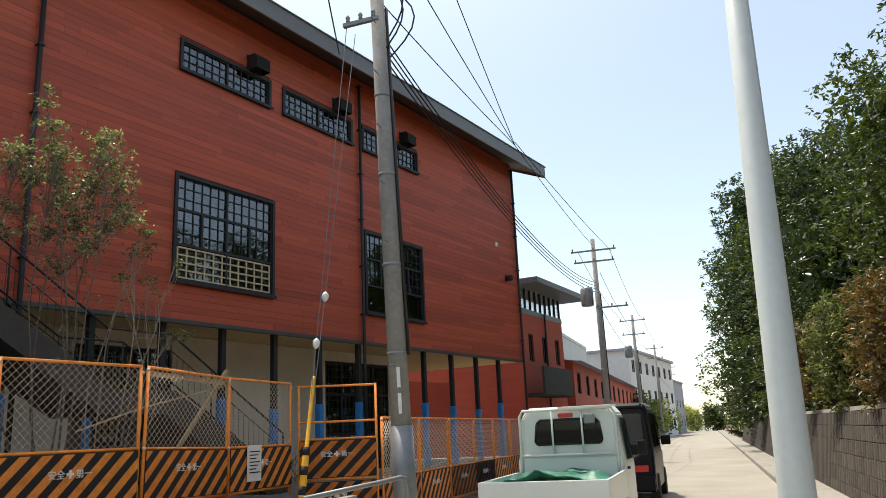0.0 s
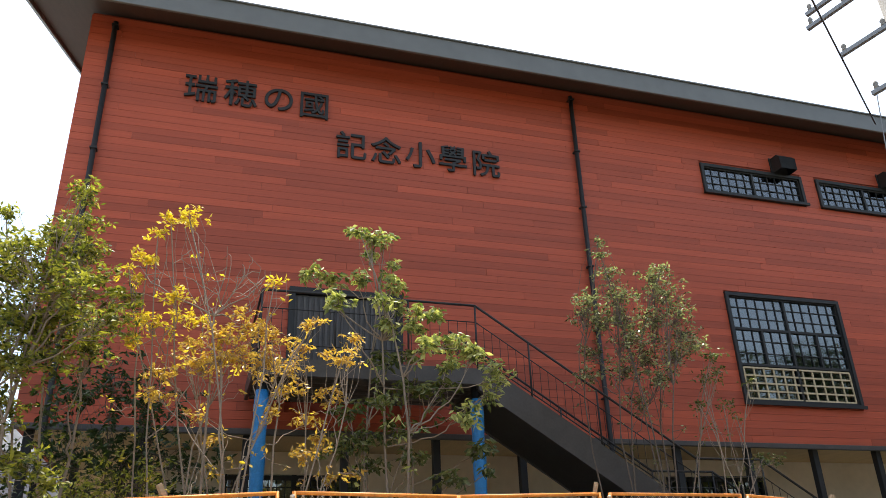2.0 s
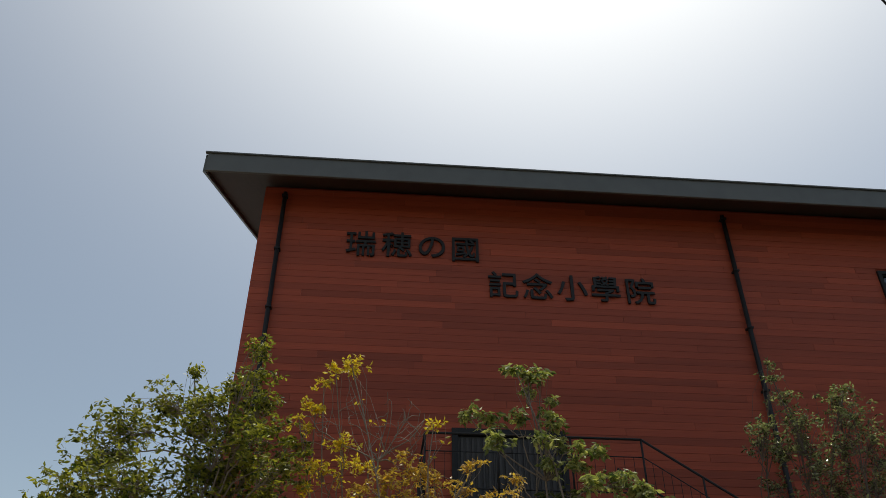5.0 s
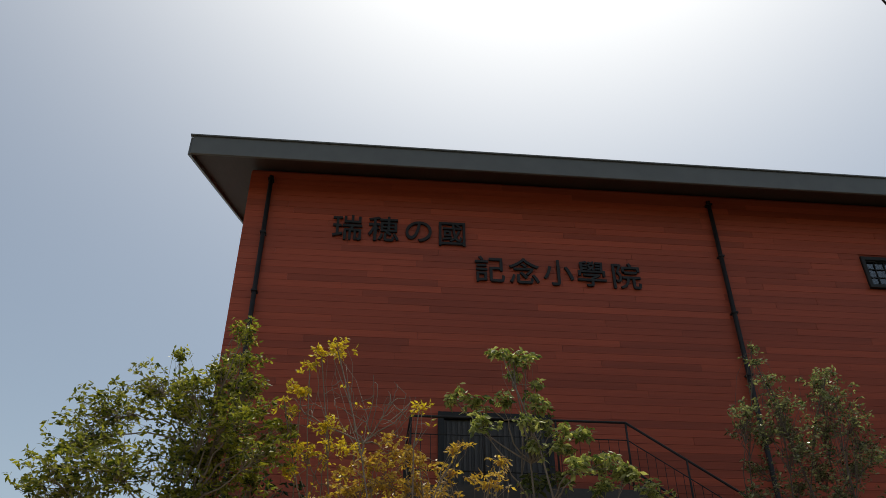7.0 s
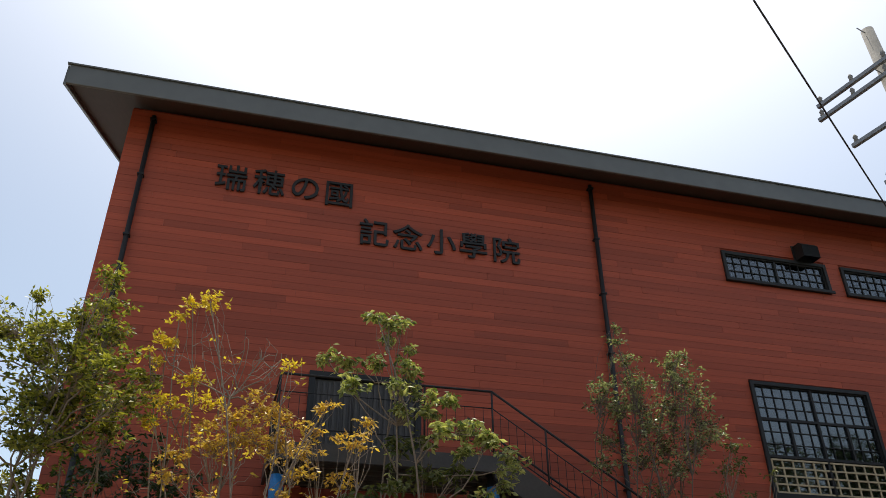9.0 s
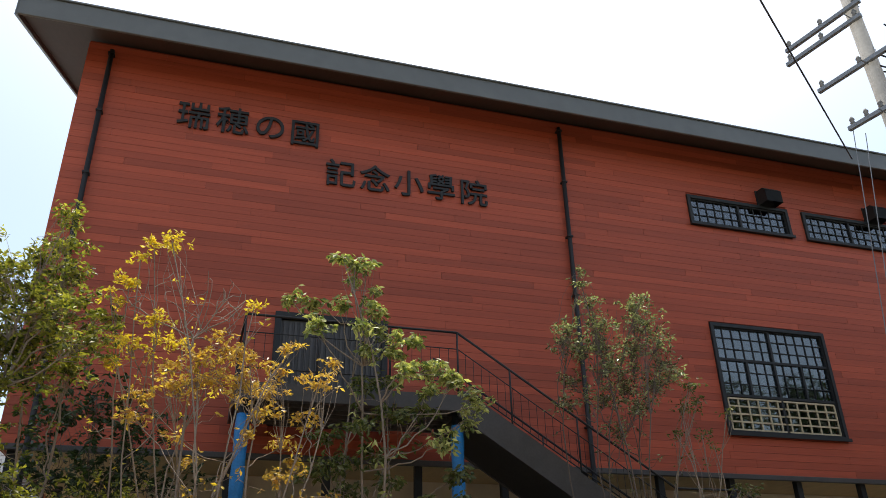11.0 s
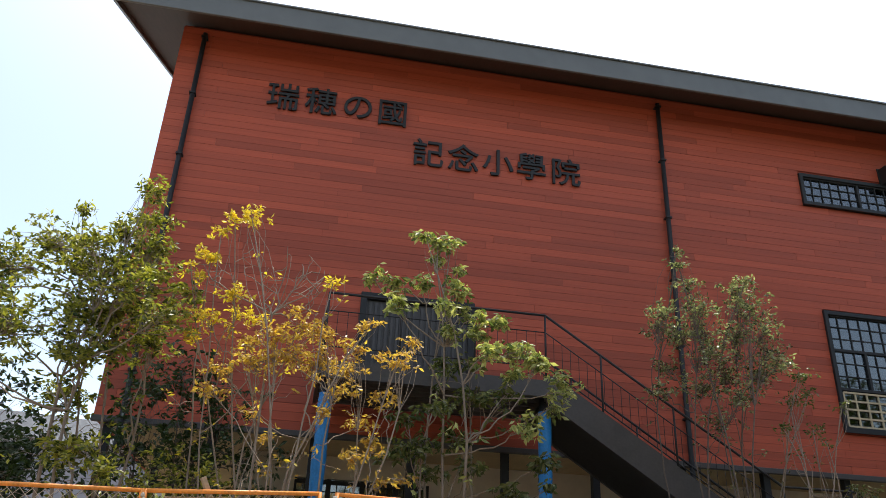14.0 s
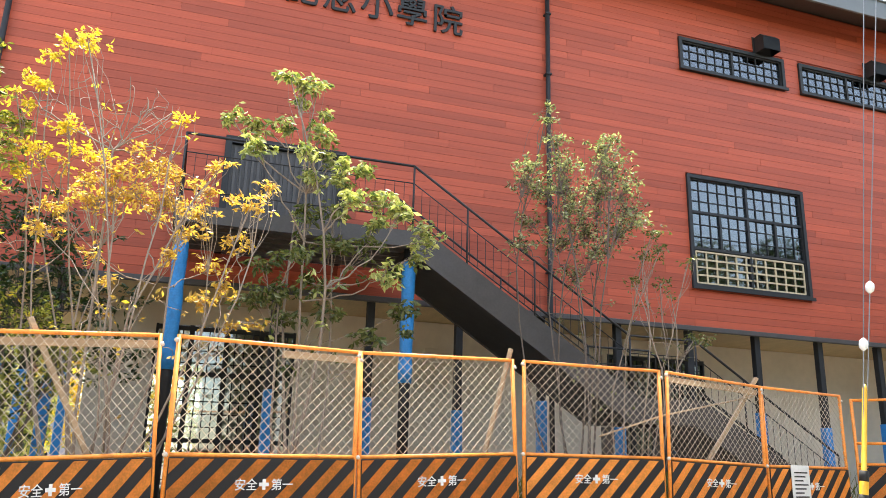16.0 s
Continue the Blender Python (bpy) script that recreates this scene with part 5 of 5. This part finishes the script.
for s in (-1, 1):
    for a, b in ((0.25, 1.0), (1.06, 1.85), (1.92, 2.5)):
        bm = bmesh.new()
        f = bm.faces.new([bm.verts.new((x, s * y, z)) for x, y, z in ((a, 0.742, 1.05), (b, 0.742, 1.05), (b - 0.02, 0.694, 1.70), (a + 0.02, 0.694, 1.70))])
        bmesh.ops.solidify(bm, geom=[f], thickness=0.008 * s)
        part("side_window", bm, M_CARGLASS, van)
    part("wing_mirror", boxed(2.3, 2.42, s * 0.86 - 0.1, s * 0.86 + 0.1, 1.05, 1.25, 0.03), M_VAN, van)
    part("door_handle", boxed(1.1, 1.25, s * 0.745 - 0.01, s * 0.745 + 0.01, 0.93, 0.96, 0.004), M_GALV, van)
    for x in (0.55, 2.85):
        wheel(van, x, s * 0.68, 0.29, 0.16)

# grey pipe rail in front of the fence
rail = thing("pipe_rail", "bent galvanised pipe rail beside the road", "rail")
part("pipe", tubed([(5.4, 5.0, 0.65), (6.5, 5.0, 0.71), (6.88, 5.0, 0.735), (6.96, 5.0, 0.72), (7.0, 5.0, 0.64), (7.02, 5.0, -0.3)], 0.024, 8), M_GALV, rail)
part("pipe_leg", tubed([(5.4, 5.0, 0.65), (5.35, 5.0, -0.3)], 0.024, 8), M_GALV, rail)


# ---- further wings and distant buildings ----
def house(name, label, u, v, length, depth, height, wall, roof, rows, cols, pitch=0.0, overhang=0.5, win_h=1.1, win_w=1.0, turn=0.0, floor_=3.0, first_=1.0):
    """A block standing along the road's way, front face at v, with recessed windows in rows, a roof and its edge."""
    o = RD * u + RN * v
    h = thing(name, label, "building", at=pose(o.x, o.y, Z0, 0, 0, RDEG + turn))
    holes = []
    for r in range(rows):
        for c in range(cols):
            x = length * (c + 0.5) / cols
            z = first_ + floor_ * r
            holes.append((x - win_w / 2, x + win_w / 2, z, z + win_h))
    part("front_wall", pierced(bmesh.new(), 0, length, -0.2, height, 0, 0.25, holes), wall, h)
    bm = bmesh.new()
    block(bm, 0, 0.25, 0.25, depth, -0.2, height); block(bm, length - 0.25, length, 0.25, depth, -0.2, height); block(bm, 0, length, depth, depth + 0.25, -0.2, height); block(bm, 0.25, length - 0.25, 0.6, 0.7, -0.2, height)
    part("side_wall", bm, wall, h)
    for x0, x1, z0, z1 in holes:
        w = new("window"); w.parent = h
        bm = bmesh.new()
        for a, b, c, d in ((x0, x1, z0, z0 + 0.06), (x0, x1, z1 - 0.06, z1), (x0, x0 + 0.06, z0 + 0.06, z1 - 0.06), (x1 - 0.06, x1, z0 + 0.06, z1 - 0.06), ((x0 + x1) / 2 - 0.03, (x0 + x1) / 2 + 0.03, z0 + 0.06, z1 - 0.06)):
            block(bm, a, b, 0.05, 0.12, c, d)
        part("frame", bm, M_DARK, w)
        part("pane", boxed(x0 + 0.06, x1 - 0.06, 0.08, 0.09, z0 + 0.06, z1 - 0.06), M_PANE, w)
    e = overhang
    if pitch:
        bm = bmesh.new()
        a = [bm.verts.new((x, y, z)) for x in (-e, length + e) for y, z in ((-e, height - e * pitch), (depth / 2, height + depth / 2 * pitch), (depth + e, height - e * pitch))]
        bm.faces.new((a[0], a[3], a[4], a[1])); bm.faces.new((a[1], a[4], a[5], a[2]))
        bmesh.ops.solidify(bm, geom=list(bm.faces), thickness=-0.2)
        part("roof", bm, roof, h)
        bm = bmesh.new()
        vs = [bm.verts.new((x, y, z)) for x in (0.0, length) for y, z in ((0, height), (depth / 2, height + depth / 2 * pitch - 0.02), (depth, height))]
        bm.faces.new(vs[:3]); bm.faces.new(vs[3:])
        part("gable", bm, wall, h)
    else:
        part("roof", boxed(-e, length + e, -e, depth + e, height, height + 0.25), roof, h)
    return h


# the second red wing: a window band under a flat overhanging roof
wing = house("school_wing", "lower red wing with a window band under a flat grey roof", 35.2, -7.7, 5.3, 9.0, 6.8, M_RED_FAR, M_ROOF, 1, 3, overhang=0.02, win_h=1.3, win_w=0.6, first_=4.6, turn=-10)
bm = bmesh.new()
block(bm, -0.6, 6.5, -1.1, 10, 8.05, 8.30)
part("flat_roof", bm, M_ROOF, wing, "thin grey overhanging roof")
for k in range(8):
    part("band_pane", boxed(0.05 + k * 0.66, 0.65 + k * 0.66, 0.1, 0.12, 7.05, 8.05), M_BANDGLASS, wing)
for k in range(9):
    part("band_post", boxed(k * 0.66 - 0.02, 0.05 + k * 0.66, 0.05, 0.2, 7.05, 8.05), M_DARK, wing)
part("band_core", boxed(0.3, 4.9, 3.0, 8.5, 7.05, 8.05), M_ROOM, wing)
part("screen", boxed(-0.3, 3.4, -1.0, -0.9, 3.0, 4.25), M_DARK, wing, "dark balcony screen")
part("screen_floor", boxed(-0.3, 3.4, -0.9, -0.002, 2.95, 3.1), M_DARK, wing)
part("downpipe", tubed([(2.7, -0.08, 0.0), (2.7, -0.08, 7.0)], 0.045, 8), M_DARK, wing)
house("long_red_building", "long two-storey red building with a grey tiled roof", 42.0, -6.6, 38.0, 9.0, 5.0, M_RED_FAR, M_TILE, 2, 11, pitch=0.16, overhang=0.6, win_h=1.2, win_w=1.3, floor_=2.4, first_=0.9)
house("white_block", "plain white flat-roofed block behind the red roofs", 54, -9.8, 17, 9, 8.3, M_FARWHITE, M_FARWHITE, 1, 2, overhang=0.05, first_=6.0)
house("white_apartment_building", "white three-storey building beside the road", 84, -7.2, 24, 14, 9.2, M_FARWHITE, M_FARGREY, 3, 7, overhang=0.3, win_h=1.3, win_w=1.4, turn=-8)
house("grey_apartment_building", "grey-blue flat-roofed distant building", 112, -6.2, 30, 16, 8.0, M_FARGREY, M_FARGREY, 2, 8, overhang=0.2, turn=-5)
house("blue_shed", "small distant blue building", 104, -5.0, 7, 5, 3.6, M_BLUE, M_FARGREY, 1, 2)
house("grey_house", "pale grey house behind the site trees", -7.5, -39, 14, 9, 8.0, M_FARGREY, M_TILE, 2, 4, pitch=0.4, win_h=1.4, win_w=1.6)
for k, (u, v) in enumerate(((78, -6.5), (96, -6.2), (102, -6.0), (124, -6), (140, 1), (150, -3))):
    woods_tree(u, v, 4.0, 2.4, L_PALE if k % 2 else L_WOODS, 100 + k, 300, 0.4, "small green tree beside the far road", 0.3)

# ---- the cladding boards, last ----
unit = boxed(-0.5, 0.5, -0.022, 0.0, -0.0655, 0.0655)
board_mesh = bpy.data.meshes.new("board")
unit.to_mesh(board_mesh); unit.free()
board_mesh.materials.append(M_BOARD)
rng = random.Random(21)
ROW = 0.1355
rest, made = bmesh.new(), 0
z = ZB + 0.035 + ROW / 2
rows_ = []
while z < ZT - 0.02:
    free = [(X0, X1)]
    for a, b, c, d in WINDOWS:
        if c - 0.03 < z + ROW / 2 and z - ROW / 2 < d + 0.03:
            free = [p for s, e in free for p in ((s, min(e, a - 0.03)), (max(s, b + 0.03), e)) if p[1] - p[0] > 0.05]
    x = X0 - rng.uniform(0, 3.6)
    joints = []
    while x < X1:
        joints.append(x)
        x += rng.choice((3.64, 3.64, 3.64, 1.82, 2.73))
    for s, e in free:
        cuts = [s] + [j for j in joints if s + 0.05 < j < e - 0.05] + [e]
        rows_ += [(a + 0.002, b - 0.002, z) for a, b in zip(cuts, cuts[1:])]
    z += ROW
near = sorted(rows_, key=lambda r: abs((r[0] + r[1]) / 2 - 2.5) + 0.6 * abs(r[2] - 7.0))
for k, (a, b, z) in enumerate(near):
    if k < 300:
        o = new("board", board_mesh)
        o.parent = school
        o.matrix_basis = Matrix.Translation(((a + b) / 2, WY + rng.uniform(-0.0015, 0.0015), z)) @ Matrix.Diagonal((b - a, 1, 1, 1))
    else:
        block(rest, a, b, WY - 0.022 + rng.uniform(-0.0015, 0.0015), WY, z - 0.0655, z + 0.0655)
tagged(part("cladding_rest", rest, M_BOARD_REST, school, "further red stained boards"), kind="stuff")

# blocks of the retaining wall: slanting stones in staggered courses
pair = []
for slant in (0.8, 0.72):
    blk = boxed(-0.06, 0.06, -0.085, 0.06, -0.128, 0.128, 0.015)
    blk.transform(Matrix(((1, 0, slant, 0), (0, 1, 0, 0), (0, 0, 1, 0), (0, 0, 0, 1))))
    blk_mesh = bpy.data.meshes.new("block")
    blk.to_mesh(blk_mesh)
    blk.free()
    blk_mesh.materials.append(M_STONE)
    pair.append(blk_mesh)
count = 0
far_blocks = bmesh.new()
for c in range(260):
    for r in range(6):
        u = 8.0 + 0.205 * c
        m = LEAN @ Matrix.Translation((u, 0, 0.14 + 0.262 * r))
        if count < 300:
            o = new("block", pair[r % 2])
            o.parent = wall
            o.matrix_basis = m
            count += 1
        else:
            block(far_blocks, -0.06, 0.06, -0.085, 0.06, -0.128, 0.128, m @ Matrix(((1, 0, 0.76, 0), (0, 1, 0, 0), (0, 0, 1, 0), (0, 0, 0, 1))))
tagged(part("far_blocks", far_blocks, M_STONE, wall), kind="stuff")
